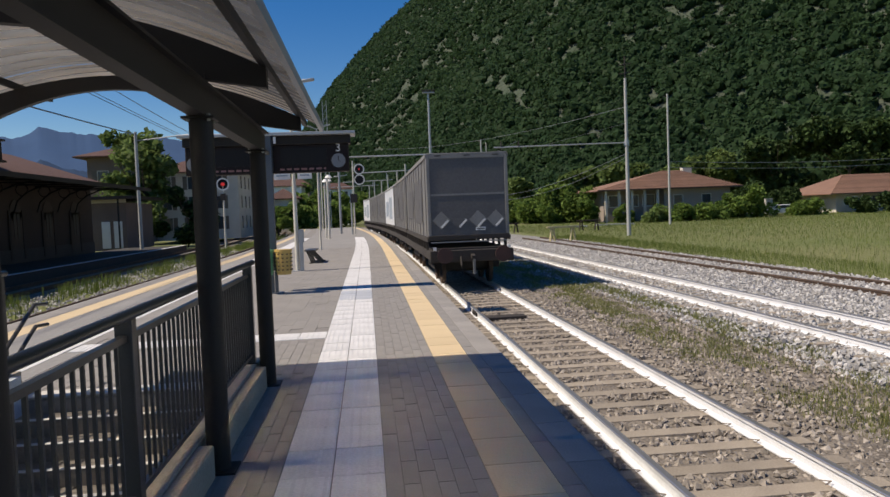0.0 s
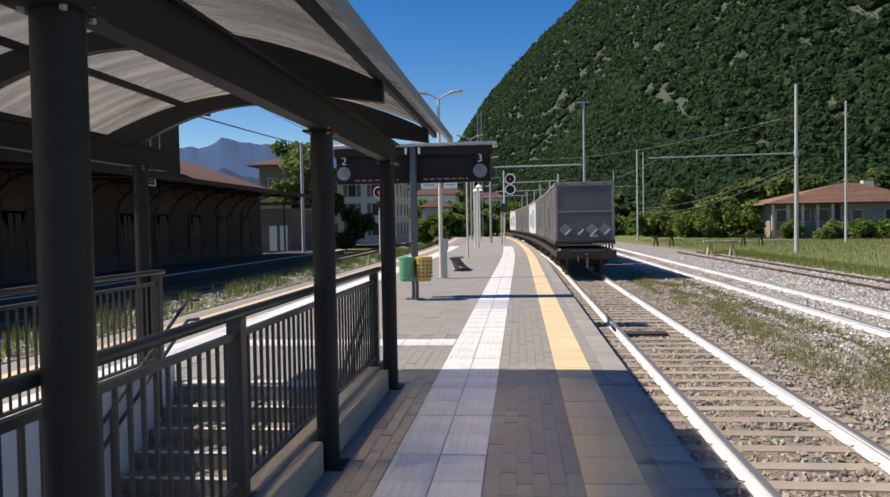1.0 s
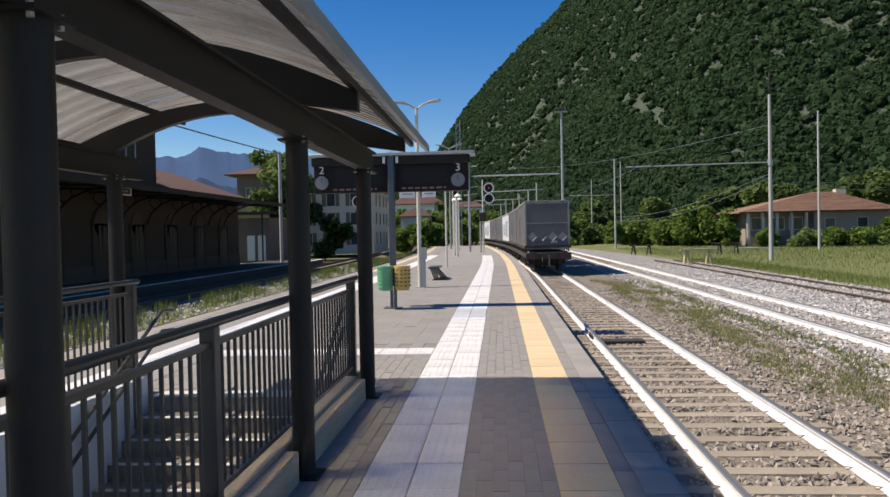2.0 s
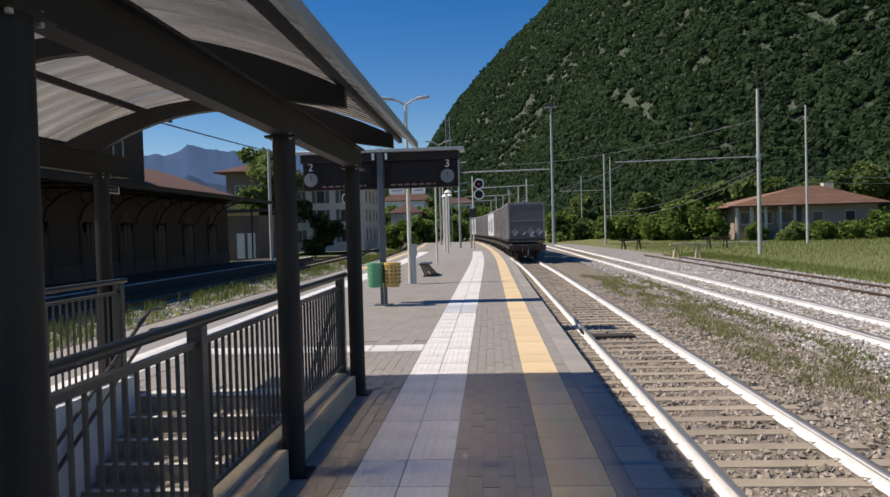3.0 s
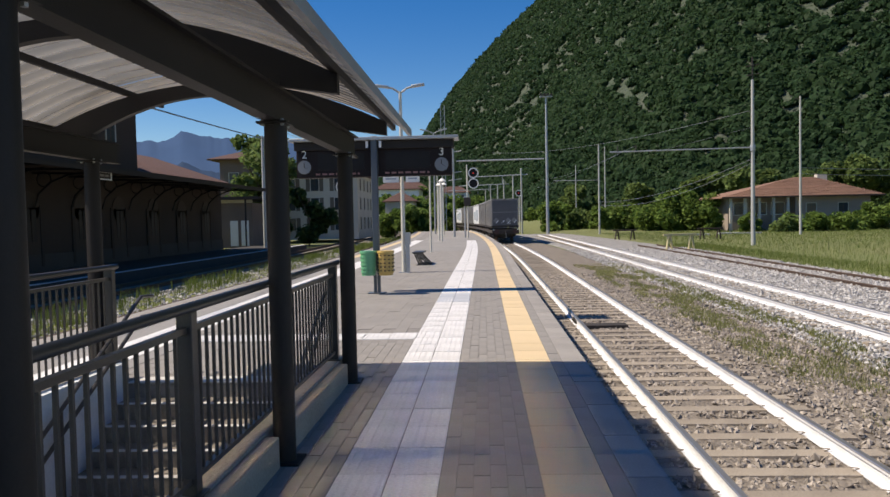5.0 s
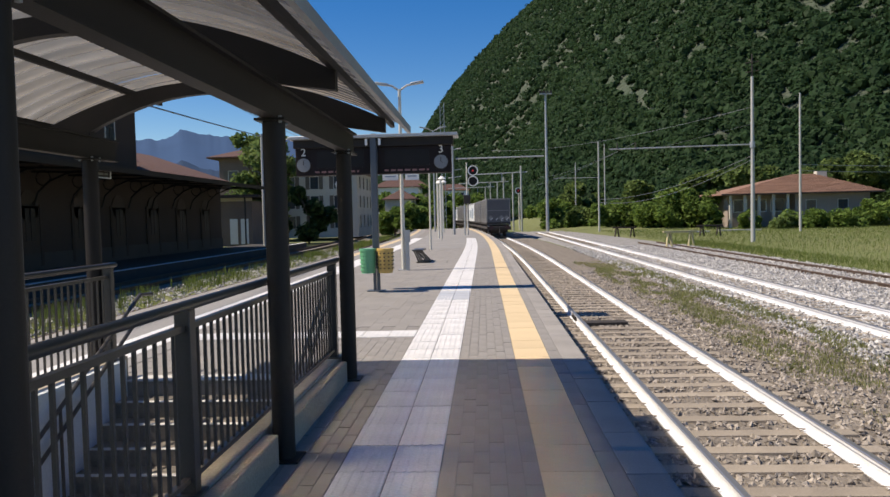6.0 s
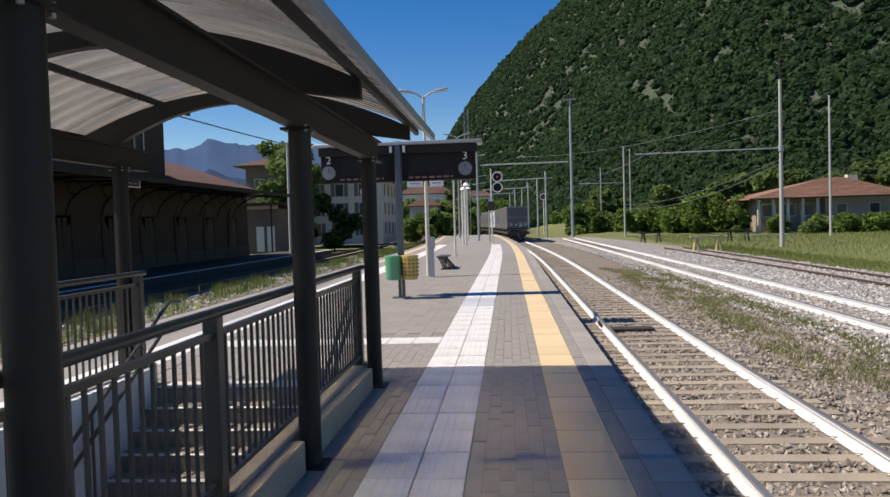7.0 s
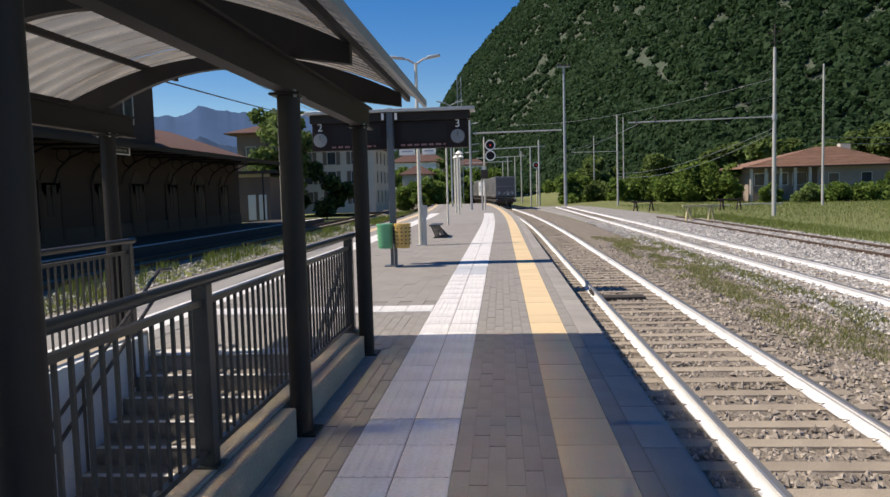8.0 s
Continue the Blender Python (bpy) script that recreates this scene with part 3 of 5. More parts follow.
def make_stairwell():
    x0, x1, y0, y1 = WELL
    s = thing("staircase", "stone stairs going down to the underpass between white walls", "staircase", kind="structure")
    part("wall_left", Build().box(x0 - 0.12, x0, y0, y1 - 0.002, -3.2, 0.24), WALL_WHITE, s)
    part("wall_right", Build().box(x1, x1 + 0.06, y0, y1 - 0.002, -3.2, -0.02), WALL_WHITE, s)
    part("wall_end", Build().box(x0 - 0.12, x1 + 0.06, y0 - 0.2, y0, -3.2, 0.0), WALL_WHITE, s)
    part("landing", Build().box(x0, x1, y0, 3.0, -3.2, -2.64), STAIR, s)
    for i in range(16):
        top = -0.165 * i
        yb = y1 - 0.30 * i
        if i == 0:
            continue
        st = part("step", Build().box(x0, x1, yb - 0.02, yb + 0.30, top - 0.4, top), STAIR, s, bevel=0.008)
        part("nosing", Build().box(x0 + 0.02, x1 - 0.02, yb - 0.022, yb + 0.045, top, top + 0.006), NOSE, st, "pale stone nosing, sunlit brightness put into its colour")
    part("top_nosing", Build().box(x0, x1, y1, y1 + 0.30, -0.02, 0.006), NOSE, s, "pale stone nosing, sunlit brightness put into its colour")
    for x, side in ((x0 + 0.07, -1), (x1 - 0.07, 1)):
        for h in (0.72, 0.95):
            b = Build()
            a, c = Vector((x, y1 + 0.25, h)), Vector((x, 3.2, h - 2.12))
            b.path([a + Vector((0, 0.30, -0.02)), a, c], 0.021, n=10)
            part("handrail", b, RAILING, s, "dark painted steel handrail")
        b = Build()
        for y in (6.6, 5.6, 4.6, 3.6):
            z = -0.55 * (y1 - y)
            b.tube((x, y, z - 0.0), (x, y, z + 0.85), 0.016, n=8)
        part("handrail_post", b, RAILING, s)


def make_kerb_and_fence(name, xk0, xk1, xf):
    b = Build()
    if xk1 > -2:
        # the outer ledge is notched round the canopy posts
        b.box(xk0, -1.14, -2.0, 7.35, -0.02, 0.24)
        for y0, y1 in ((-1.9, 0.98), (1.26, 4.17), (4.45, 6.89), (7.17, 7.35)):
            b.box(-1.139, xk1, y0, y1, -0.02, 0.225)
    else:
        b.box(xk0, xk1, -2.0, 7.35, -0.02, 0.24)
    k = part("kerb", b, CONCRETE, None, bevel=0.012)
    tagged(k, "low concrete kerb wall round the stairwell", "kerb wall", kind="structure")
    f = thing("fence", "dark brown steel railing with upright bars on a concrete kerb", "railing", group="stairwell railings")
    posts = (7.04, 2.98, -1.08)
    for y in posts:
        q = part("post", Build().box(xf - 0.045, xf + 0.045, y - 0.045, y + 0.045, 0.25, 1.285), RAILING, f, bevel=0.006)
        part("base_plate", Build().box(xf - 0.075, xf + 0.075, y - 0.075, y + 0.075, 0.241, 0.253), RAILING, q)
    part("top_rail", Build().tube((xf + 0.05, -1.3, 1.315), (xf + 0.05, 7.1, 1.315), 0.03, n=12), RAILING, f)
    part("upper_bar", Build().box(xf - 0.02, xf + 0.02, -1.0, 7.0, 1.165, 1.20), RAILING, f)
    part("lower_bar", Build().box(xf - 0.02, xf + 0.02, -1.0, 7.0, 0.315, 0.345), RAILING, f)
    rod = Build().box(-0.009, 0.009, -0.009, 0.009, 0.345, 1.165).mesh("baluster", RAILING)
    y = -0.93
    while y < 6.95:
        if all(abs(y - q) > 0.06 for q in posts):
            piece("baluster", rod, f, pose(xf, y, 0, 0, 0, 0))
        y += 0.1135
    return f


def arch_z(x):
    return 3.17 - 0.134 * (x - MID) ** 2


def make_canopy():
    c = thing("platform_canopy", "dark steel canopy with arched ribs and ribbed translucent roof sheets", "canopy")
    rows = (-2.05, 1.12, 4.31, 7.03)
    for x in (-1.03, 2 * MID + 1.03):
        for y in rows:
            q = part("post", Build().tube((x, y, 0.0), (x, y, 2.50), 0.083, n=20), STEEL_DARK if y < 6 else STEEL_BROWN, c, smooth=False)
            part("base_plate", Build().box(x - 0.13, x + 0.13, y - 0.13, y + 0.13, 0.0, 0.015), STEEL_DARK, q)
            part("cap_plate", Build().box(x - 0.11, x + 0.11, y - 0.12, y + 0.12, 2.485, 2.502), STEEL_DARK, q)
            for dx in (-0.07, 0.07):
                for dy in (-0.08, 0.08):
                    part("bolt", Build().tube((x + dx, y + dy, 2.47), (x + dx, y + dy, 2.52), 0.013, n=6), GALV, q)
        b = Build().prism([(x + i, z) for i, z in ((-0.055, 2.503), (0.055, 2.503), (0.055, 2.525), (0.012, 2.525), (0.012, 2.735), (0.055, 2.735), (0.055, 2.755), (-0.055, 2.755), (-0.055, 2.735), (-0.012, 2.735), (-0.012, 2.525), (-0.055, 2.525))], -2.2, 7.62)
        part("long_beam", b, STEEL_BROWN, c, "dark brown steel I-beam")
        for y in rows:
            part("saddle", Build().box(x - 0.05, x + 0.05, y - 0.06, y + 0.06, 2.755, 2.80), STEEL_DARK, c)
    for y in rows:
        n = 24
        xs = [MID - 1.89 + 3.78 * i / n for i in range(n + 1)]
        outline = [(x, 3.17 - 0.2 * (x - MID) ** 2 if abs(x - MID) < 1.42 else 2.767 - 0.16 * (abs(x - MID) - 1.42)) for x in xs] + [(x, arch_z(x) + 0.14) for x in reversed(xs)]
        part("rib", Build().prism(outline, y - 0.045, y + 0.045), STEEL_DARK, c, "curved dark steel rib")
    for dx in (-1.87, -0.95, 1.87):
        x = MID + dx
        z = arch_z(x) + 0.141
        part("purlin", Build().box(x - 0.022, x + 0.022, -2.4, 7.86, z, z + 0.06), STEEL_DARK, c)
    # corrugated sheets, waves along the arch
    n = 36
    y = -2.45
    while y < 7.8:
        y2 = min(y + 1.03, 7.90)
        b = Build()
        m = 48
        for j in range(m + 1):
            yy = y + (y2 - y) * j / m
            for i in range(n + 1):
                x = MID - 2.06 + 4.12 * i / n
                b.v.append((x, yy, arch_z(x) + 0.235 + 0.028 * math.sin(2 * math.pi * yy / 0.257) + (0.004 if int(y * 10) % 2 else 0)))
        b.f = [(j * (n + 1) + i, j * (n + 1) + i + 1, (j + 1) * (n + 1) + i + 1, (j + 1) * (n + 1) + i) for j in range(m) for i in range(n)]
        part("roof_sheet", b, SHEET, c, "grey translucent corrugated sheet", smooth=True)
        y = y2
    for x in (MID - 2.06, MID + 2.06):
        z = arch_z(x) + 0.225
        part("eave_trim", Build().box(x - 0.02, x + 0.02, -2.45, 7.9, z - 0.05, z + 0.03), GALV, c)


make_stairwell()
make_kerb_and_fence("fence", -1.30, -1.03, -1.20)
make_kerb_and_fence("fence", -3.90, -3.685, -3.72)
make_canopy()


# ---- platform furniture ----
def text_mesh(body, size, m, parent, name, place, turn=(90, 0, 0), label=""):
    cu = bpy.data.curves.new(name, "FONT")
    cu.body, cu.size, cu.align_x, cu.align_y, cu.extrude = body, size, "CENTER", "CENTER", 0.003
    tmp = bpy.data.objects.new(name, cu)
    me = bpy.data.meshes.new_from_object(tmp)
    bpy.data.objects.remove(tmp)
    me.materials.clear()
    me.materials.append(m)
    ob = new(name, me)
    ob.parent = parent
    ob.matrix_basis = pose(*place, *turn)
    return tagged(ob, label) if label else ob


def make_board():
    y = 17.25
    s = thing("departure_board", "dark double departure board with two clocks on a blue-grey column", "display board")
    part("column", Build().box(-2.215, -2.065, y - 0.38, y - 0.21, 0.55, 3.80), BLUE_STEEL, s, bevel=0.015)
    for q in (-2.185, -2.095):
        part("foot_post", Build().box(q - 0.035, q + 0.035, y - 0.34, y - 0.25, 0.0, 0.55), BLUE_STEEL, s)
    part("spine", Build().box(-2.22, -2.06, y - 0.21, y - 0.17, 2.9, 3.48), BLUE_STEEL, s)
    part("base_plate", Build().box(-2.36, -1.94, y - 0.46, y - 0.12, 0.0, 0.02), BLUE_STEEL, s)
    part("case", Build().box(-4.08, -0.27, y - 0.17, y + 0.17, 2.84, 3.50), BLACK, s, bevel=0.02)
    part("hood", Build().box(-4.12, -0.22, y - 0.24, y + 0.24, 3.50, 3.70), STEEL_DARK, s, "dark sheet hood", bevel=0.02)
    part("roof_cap", Build().box(-4.2, -0.10, y - 0.42, y + 0.36, 3.705, 3.78), GALV, s, "pale galvanised cap", bevel=0.01)
    b = Build()
    for x0, x1 in ((-3.55, -2.4), (-1.88, -0.8)):
        part("screen", Build().box(x0, x1, y - 0.182, y - 0.171, 3.02, 3.42), LENS_DARK, s)
    for x0, x1 in ((-3.6, -2.35), (-1.9, -0.75)):
        rnd, q = random.Random(5), x0
        while q < x1 - 0.12:
            w = rnd.uniform(0.05, 0.14)
            part("caption_bar", Build().box(q, q + w, y - 0.18, y - 0.171, 2.90, 2.945), LED, s, "small dull red lettering bar")
            q += w + 0.05
    for x, num in ((-3.88, "2"), (-0.52, "3")):
        k = part("clock", Build().tube((x, y - 0.171, 3.10), (x, y - 0.20, 3.10), 0.165, n=32), CLOCK, s, "round grey clock")
        part("clock_rim", Build().tube((x, y - 0.171, 3.10), (x, y - 0.19, 3.10), 0.182, n=32), DARK, k)
        part("clock_hand", Build().box(x - 0.008, x + 0.008, y - 0.206, y - 0.202, 3.10, 3.21), DARK, k)
        part("clock_hand", Build().bar((x, y - 0.204, 3.10), (x + 0.08, y - 0.204, 3.06), 0.014, 0.004), DARK, k)
        text_mesh(num, 0.27, WHITE, s, "platform_number", (x, y - 0.176, 3.40), label="white platform number")
    for x in (-2.30, -1.98):
        part("hood_bracket", Build().box(x - 0.03, x + 0.03, y - 0.40, y - 0.38, 3.52, 3.68), WHITE, s)


def make_bin(name, x, m, label):
    b = thing(name, label, "litter bin", pose(x, 16.66, 0.46))
    n = 20
    part("basket", Build().tube((0, 0, 0), (0, 0, 0.55), 0.165, 0.19, n), m, b)
    for z in (0.06, 0.15, 0.24, 0.33, 0.42):
        part("hoop", Build().tube((0, 0, z), (0, 0, z + 0.045), 0.182 + z * 0.03, 0.186 + z * 0.03, n), m, b)
    part("rim", Build().tube((0, 0, 0.53), (0, 0, 0.585), 0.205, 0.205, n), m, b)
    if "yellow" in name:
        d = Build()
        for i in range(12):
            for k in range(5):
                a = 2 * math.pi * i / 12
                d.box(-0.02, 0.02, -0.005, 0.005, 0, 0.03, Matrix.Translation((0.2 * math.cos(a), 0.2 * math.sin(a), 0.10 + 0.09 * k)) @ Matrix.Rotation(a + math.pi / 2, 4, "Z"))
        part("slots", d, DARK, b)
    part("hook", Build().box(-0.03, 0.03, 0.18, 0.3, 0.45, 0.5), DARK, b)


def pole(b, x, y, z0, z1, r0, r1):
    b.tube((x, y, z0), (x, y, z1), r0, r1, 14)
    return b


def make_platform_poles():
    # lamp post with two arms and hanging name plates
    x, y = -2.24, 24.0
    s = thing("lamp_post", "tall pale double-arm lamp post with white name plates", "lamp post", group="platform lamp posts")
    part("pole", pole(Build(), x, y, 0, 6.05, 0.075, 0.05), POLE_PALE, s)
    part("call_post", Build().box(x + 0.10, x + 0.22, y - 0.25, y - 0.13, 0, 1.35).box(x + 0.08, x + 0.26, y - 0.27, y - 0.11, 0.95, 1.35), GALV, s, "short grey box post")
    for d in (-1, 1):
        a = part("arm", Build().path([(x, y, 6.0), (x + d * 0.25, y, 6.17), (x + d * 0.42, y, 6.20)], 0.035, 8), GALV, s)
        part("lamp_head", Build().box(-0.22, 0.22, -0.1, 0.1, -0.04, 0.04, pose(x + d * 0.6, y, 6.24, 0, -8 * d, 0)), GALV, a, bevel=0.02)
    for x0, x1 in ((-2.86, -2.33), (-2.10, -1.64)):
        part("name_plate", Build().box(x0, x1, y - 0.16, y - 0.12, 3.02, 3.28), WHITE, s, "plain white plate")
        part("plate_bar", Build().box(x0 + 0.08, x1 - 0.08, y - 0.168, y - 0.162, 3.12, 3.17), SIGN_BLUE, s)
    part("base_plate", Build().box(x - 0.16, x + 0.16, y - 0.16, y + 0.16, 0, 0.02), GALV, s)
    # further posts
    for x, y, h, r in ((-2.36, 39.0, 4.2, 0.055), (-2.50, 57.4, 4.7, 0.08), (-2.80, 60.0, 4.5, 0.07), (-2.68, 78.5, 5.4, 0.08), (-3.05, 90.0, 6.0, 0.08), (-3.3, 100.0, 8, 0.09)):
        s = thing("lamp_post", "slim pale lamp post on the platform", "lamp post", group="platform lamp posts")
        x += bend(y)
        part("pole", pole(Build(), x, y, 0, h, r, r * 0.8), POLE_PALE, s)
        if y > 45:
            part("lamp_head", Build().tube((x + 0.1, y, h), (x + 0.1, y, h + 0.22), 0.32, 0.10, 16), WHITE, s, "pale bowl lamp head")
            part("arm", Build().tube((x, y, h - 0.1), (x + 0.3, y, h - 0.02), 0.03, n=6), GALV, s)
    # tall twin-arm lamps and lattice tower rising above the board
    for x, y, h in ((-5.3, 88.0, 12.0),):
        s = thing("lamp_post", "tall double-arm lamp post far down the platform", "lamp post", group="platform lamp posts")
        part("pole", pole(Build(), x, y, 0, h, 0.12, 0.07), GALV, s)
        for d in (-1, 1):
            a = part("arm", Build().tube((x, y, h - 0.1), (x + d * 0.7, y, h + 0.25), 0.05, n=8), GALV, s)
            part("lamp_head", Build().box(-0.5, 0.5, -0.15, 0.15, -0.07, 0.07, pose(x + d * 1.1, y, h + 0.33, 0, -12 * d, 0)), GALV, a, bevel=0.02)
    # signal board post
    y = 68.0
    s = thing("platform_signal", "two-lamp signal with white-ringed round targets on a mast", "railway signal", group="signals")
    x = -1.0
    part("mast", pole(Build(), x, y, 0, 6.7, 0.075, 0.06), CREAM, s)
    part("mast_back", pole(Build(), x - 0.25, y + 0.1, 0, 3.8, 0.08, 0.08), GALV, s)
    part("relay_box", Build().box(x - 0.32, x + 0.3, y - 0.2, y + 0.2, 2.9, 3.7), DARK, s, bevel=0.02)
    for z, m in ((5.93, LENS_RED), (4.97, LENS_DARK)):
        d = part("target", Build().tube((x + 0.58, y, z), (x + 0.58, y - 0.06, z), 0.43, n=28), LENS_DARK, s, "black round target")
        ring = Build()
        for i in range(28):
            a, c = 2 * math.pi * i / 28, 2 * math.pi * (i + 1) / 28
            ring.bar((x + 0.58 + 0.43 * math.cos(a), y - 0.08, z + 0.43 * math.sin(a)), (x + 0.58 + 0.43 * math.cos(c), y - 0.08, z + 0.43 * math.sin(c)), 0.10, 0.10)
        part("ring", ring, WHITE, d, "white rim")
        part("lens", Build().tube((x + 0.58, y - 0.06, z), (x + 0.58, y - 0.12, z), 0.07, n=16), m, d)
    part("bracket", Build().box(x, x + 0.6, y, y + 0.06, 5.35, 5.5), DARK, s)
    # left signal beside the station track
    x, y = -12.42, 67.0
    s = thing("track_signal", "single round red signal on a pale post", "railway signal", group="signals")
    part("mast", pole(Build(), x, y, -0.8, 4.9, 0.09, 0.07), CREAM, s)
    d = part("target", Build().tube((x, y, 4.92), (x, y - 0.06, 4.92), 0.5, n=28), LENS_DARK, s, "black round target")
    ring = Build()
    for i in range(28):
        a, c = 2 * math.pi * i / 28, 2 * math.pi * (i + 1) / 28
        ring.bar((x + 0.5 * math.cos(a), y - 0.08, 4.92 + 0.5 * math.sin(a)), (x + 0.5 * math.cos(c), y - 0.08, 4.92 + 0.5 * math.sin(c)), 0.11, 0.11)
    part("ring", ring, WHITE, d, "white rim")
    part("lens", Build().tube((x, y - 0.06, 4.92), (x, y - 0.12, 4.92), 0.17, n=16), LENS_RED, d, "red lens")
    part("shunt_lamp", Build().box(x - 0.22, x + 0.22, y - 0.2, y + 0.1, 3.5, 4.1), DARK, s)
    # far signal beyond the train
    x, y = 6.6, 128.0
    s = thing("track_signal", "far red signal with white-ringed target", "railway signal", group="signals")
    part("mast", pole(Build(), x, y, -0.8, 5.6, 0.13, 0.1), CREAM, s)
    d = part("target", Build().tube((x - 0.1, y - 0.1, 5.9), (x - 0.1, y - 0.16, 5.9), 0.5, n=28), LENS_DARK, s)
    ring = Build()
    for i in range(28):
        a, c = 2 * math.pi * i / 28, 2 * math.pi * (i + 1) / 28
        ring.bar((x - 0.1 + 0.5 * math.cos(a), y - 0.2, 5.9 + 0.5 * math.sin(a)), (x - 0.1 + 0.5 * math.cos(c), y - 0.2, 5.9 + 0.5 * math.sin(c)), 0.13, 0.13)
    part("ring", ring, WHITE, d, "white rim")
    part("lens", Build().tube((x - 0.1, y - 0.16, 5.9), (x - 0.1, y - 0.24, 5.9), 0.11, n=16), LENS_RED, d, "red lens")


def make_bench():
    s = thing("bench", "low dark metal bench with slanted legs", "bench")
    part("seat", Build().box(-2.30, -1.88, 27.6, 29.2, 0.46, 0.51), RAILING, s)
    for y in (27.7, 28.4, 29.1):
        part("leg", Build().bar((-2.1, y, 0.46), (-1.72, y, 0.04), 0.055), RAILING, s)
        part("leg", Build().bar((-2.22, y, 0.46), (-2.05, y, 0.04), 0.055), RAILING, s)
        part("foot", Build().box(-2.15, -1.6, y - 0.05, y + 0.05, 0.0, 0.04), RAILING, s)


# ---- masts and wires ----
def make_masts():
    x, y = 21.15, 57.7
    s = thing("catenary_mast", "tall grey catenary mast with a long horizontal arm", "catenary mast", group="line masts")
    part("mast", pole(Build(), x, y, -0.9, 11.9, 0.17, 0.11), POLE_GREY, s)
    part("arm", Build().tube((x, y, 6.74), (10.3, y, 6.66), 0.055, n=8), GALV, s)
    for q in (10.9, 12.3):
        part("insulator", Build().tube((q, y, 6.66), (q, y, 7.15), 0.06, 0.04, 8), DARK, s)
    part("stay", Build().tube((x, y, 8.3), (14.5, y, 6.75), 0.012, n=5), WIRE, s)
    part("collar", Build().tube((x, y, 6.5), (x, y, 6.95), 0.2, n=12), GALV, s)
    for z in (12.2, 12.9):
        part("head_frame", Build().tube((x - 0.5, y, z), (x + 0.5, y, z + 0.15), 0.04, n=6), DARK, s)
    part("head_post", Build().tube((x, y, 11.8), (x, y, 13.6), 0.06, n=6), DARK, s)
    for x, y, z0, z1, r in ((31.8, 74.9, -0.5, 13.1, 0.13), (15.9, 100.0, -1.0, 11.3, 0.14), (21.5, 130.0, -0.2, 13.6, 0.13), (16.5, 130.0, -0.4, 10.6, 0.11)):
        s = thing("catenary_mast", "slim grey concrete line pole in the grass", "line pole", group="line masts")
        part("mast", pole(Build(), x, y, z0, z1, r, r * 0.7), POLE_GREY, s)
        part("cross_arm", Build().tube((x - 0.45, y, z1 - 0.25), (x + 0.1, y, z1 - 0.2), 0.04, n=6), DARK, s)
        if x < 16:
            part("arm", Build().tube((x, y, 6.5), (x - 6, y, 6.55), 0.04, n=6), GALV, s)
    # tall lighting mast with crown
    x, y = 9.9, 110.2
    s = thing("lighting_mast", "very tall slender steel lighting mast", "light mast")
    part("mast", pole(Build(), x, y, -0.8, 19.3, 0.26, 0.15), GALV, s)
    part("crown", Build().box(x - 0.9, x + 0.9, y - 0.3, y + 0.3, 19.3, 19.45), GALV, s)
    for d in (-0.75, -0.25, 0.25, 0.75):
        part("floodlight", Build().box(x + d - 0.18, x + d + 0.18, y - 0.35, y - 0.1, 19.46, 19.8), DARK, s)
    # portal behind the signal
    s = thing("catenary_portal", "pale horizontal catenary beam between two masts", "catenary mast", group="line masts")
    part("beam", Build().tube((-2.1, 72, 7.35), (6.4, 72, 7.38), 0.075, n=8), GALV, s)
    part("mast", pole(Build(), -2.4, 72, 0, 8.6, 0.12, 0.1), GALV, s)
    for z in (6.2, 5.5, 8.2):
        part("bracket", Build().tube((-2.9, 72, z), (-1.6, 72, z + 0.15), 0.05, n=6), GALV, s)
    for x, y, w in ((6.5, 118, 7), (4.6, 150, 9), (2.2, 175, 10)):
        s = thing("catenary_portal", "grey catenary mast with cross beam over the line", "catenary mast", group="line masts")
        part("mast", pole(Build(), x, y, -0.9, 9.5, 0.16, 0.14), POLE_GREY, s)
        part("beam", Build().tube((x - w, y, 8.3), (x + 1, y, 8.5), 0.09, n=8), GALV, s)
        part("second_mast", pole(Build(), x - 1.2, y + 3, -0.9, 8.5, 0.14, 0.12), POLE_GREY, s)
        part("hanger", Build().tube((x - 3, y, 7.2), (x - 3, y, 8.3), 0.06, n=6), GALV, s)
    # lattice pair against the sky
    s = thing("lattice_tower", "slim lattice tower far down the line", "lattice tower")
    for dx in (-0.3, 0.3):
        part("leg", Build().bar((-5.6 + dx, 115, 0), (-5.6 + dx, 115, 19.3), 0.1), GALV, s)
    b = Build()
    for i in range(18):
        b.bar((-5.9, 115, 1 + i), (-5.3, 115, 2 + i), 0.05)
    part("lattice", b, GALV, s)
    # wires
    def wire(name, a, c, sag, r, label):
        a, c = Vector(a), Vector(c)
        pts = [a.lerp(c, i / 14) - Vector((0, 0, sag * 4 * (i / 14) * (1 - i / 14))) for i in range(15)]
        tagged(part(name, Build().path(pts, r, 5), WIRE), label, "cable")
    wire("contact_wire", (11.0, 57.7, 6.5), (9.4, 125, 6.6), 0.25, 0.014, "thin overhead contact wire above the second track")
    wire("contact_wire", (12.2, 57.7, 7.1), (10.0, 125, 8.0), 0.6, 0.014, "thin overhead carrier wire above the second track")
    wire("cable", (21.15, 57.7, 5.9), (15.9, 100, 3.6), 0.9, 0.025, "slack grey cable between two line poles")
    wire("cable", (21.15, 57.7, 5.6), (15.9, 100, 3.2), 1.2, 0.025, "slack grey cable between two line poles")
    wire("cable", (31.8, 74.9, 6.1), (75, 78, 6.6), 0.7, 0.03, "dark overhead cable in front of the trees")
    wire("cable", (31.8, 74.9, 5.5), (75, 78, 6.0), 0.7, 0.03, "dark overhead cable in front of the trees")
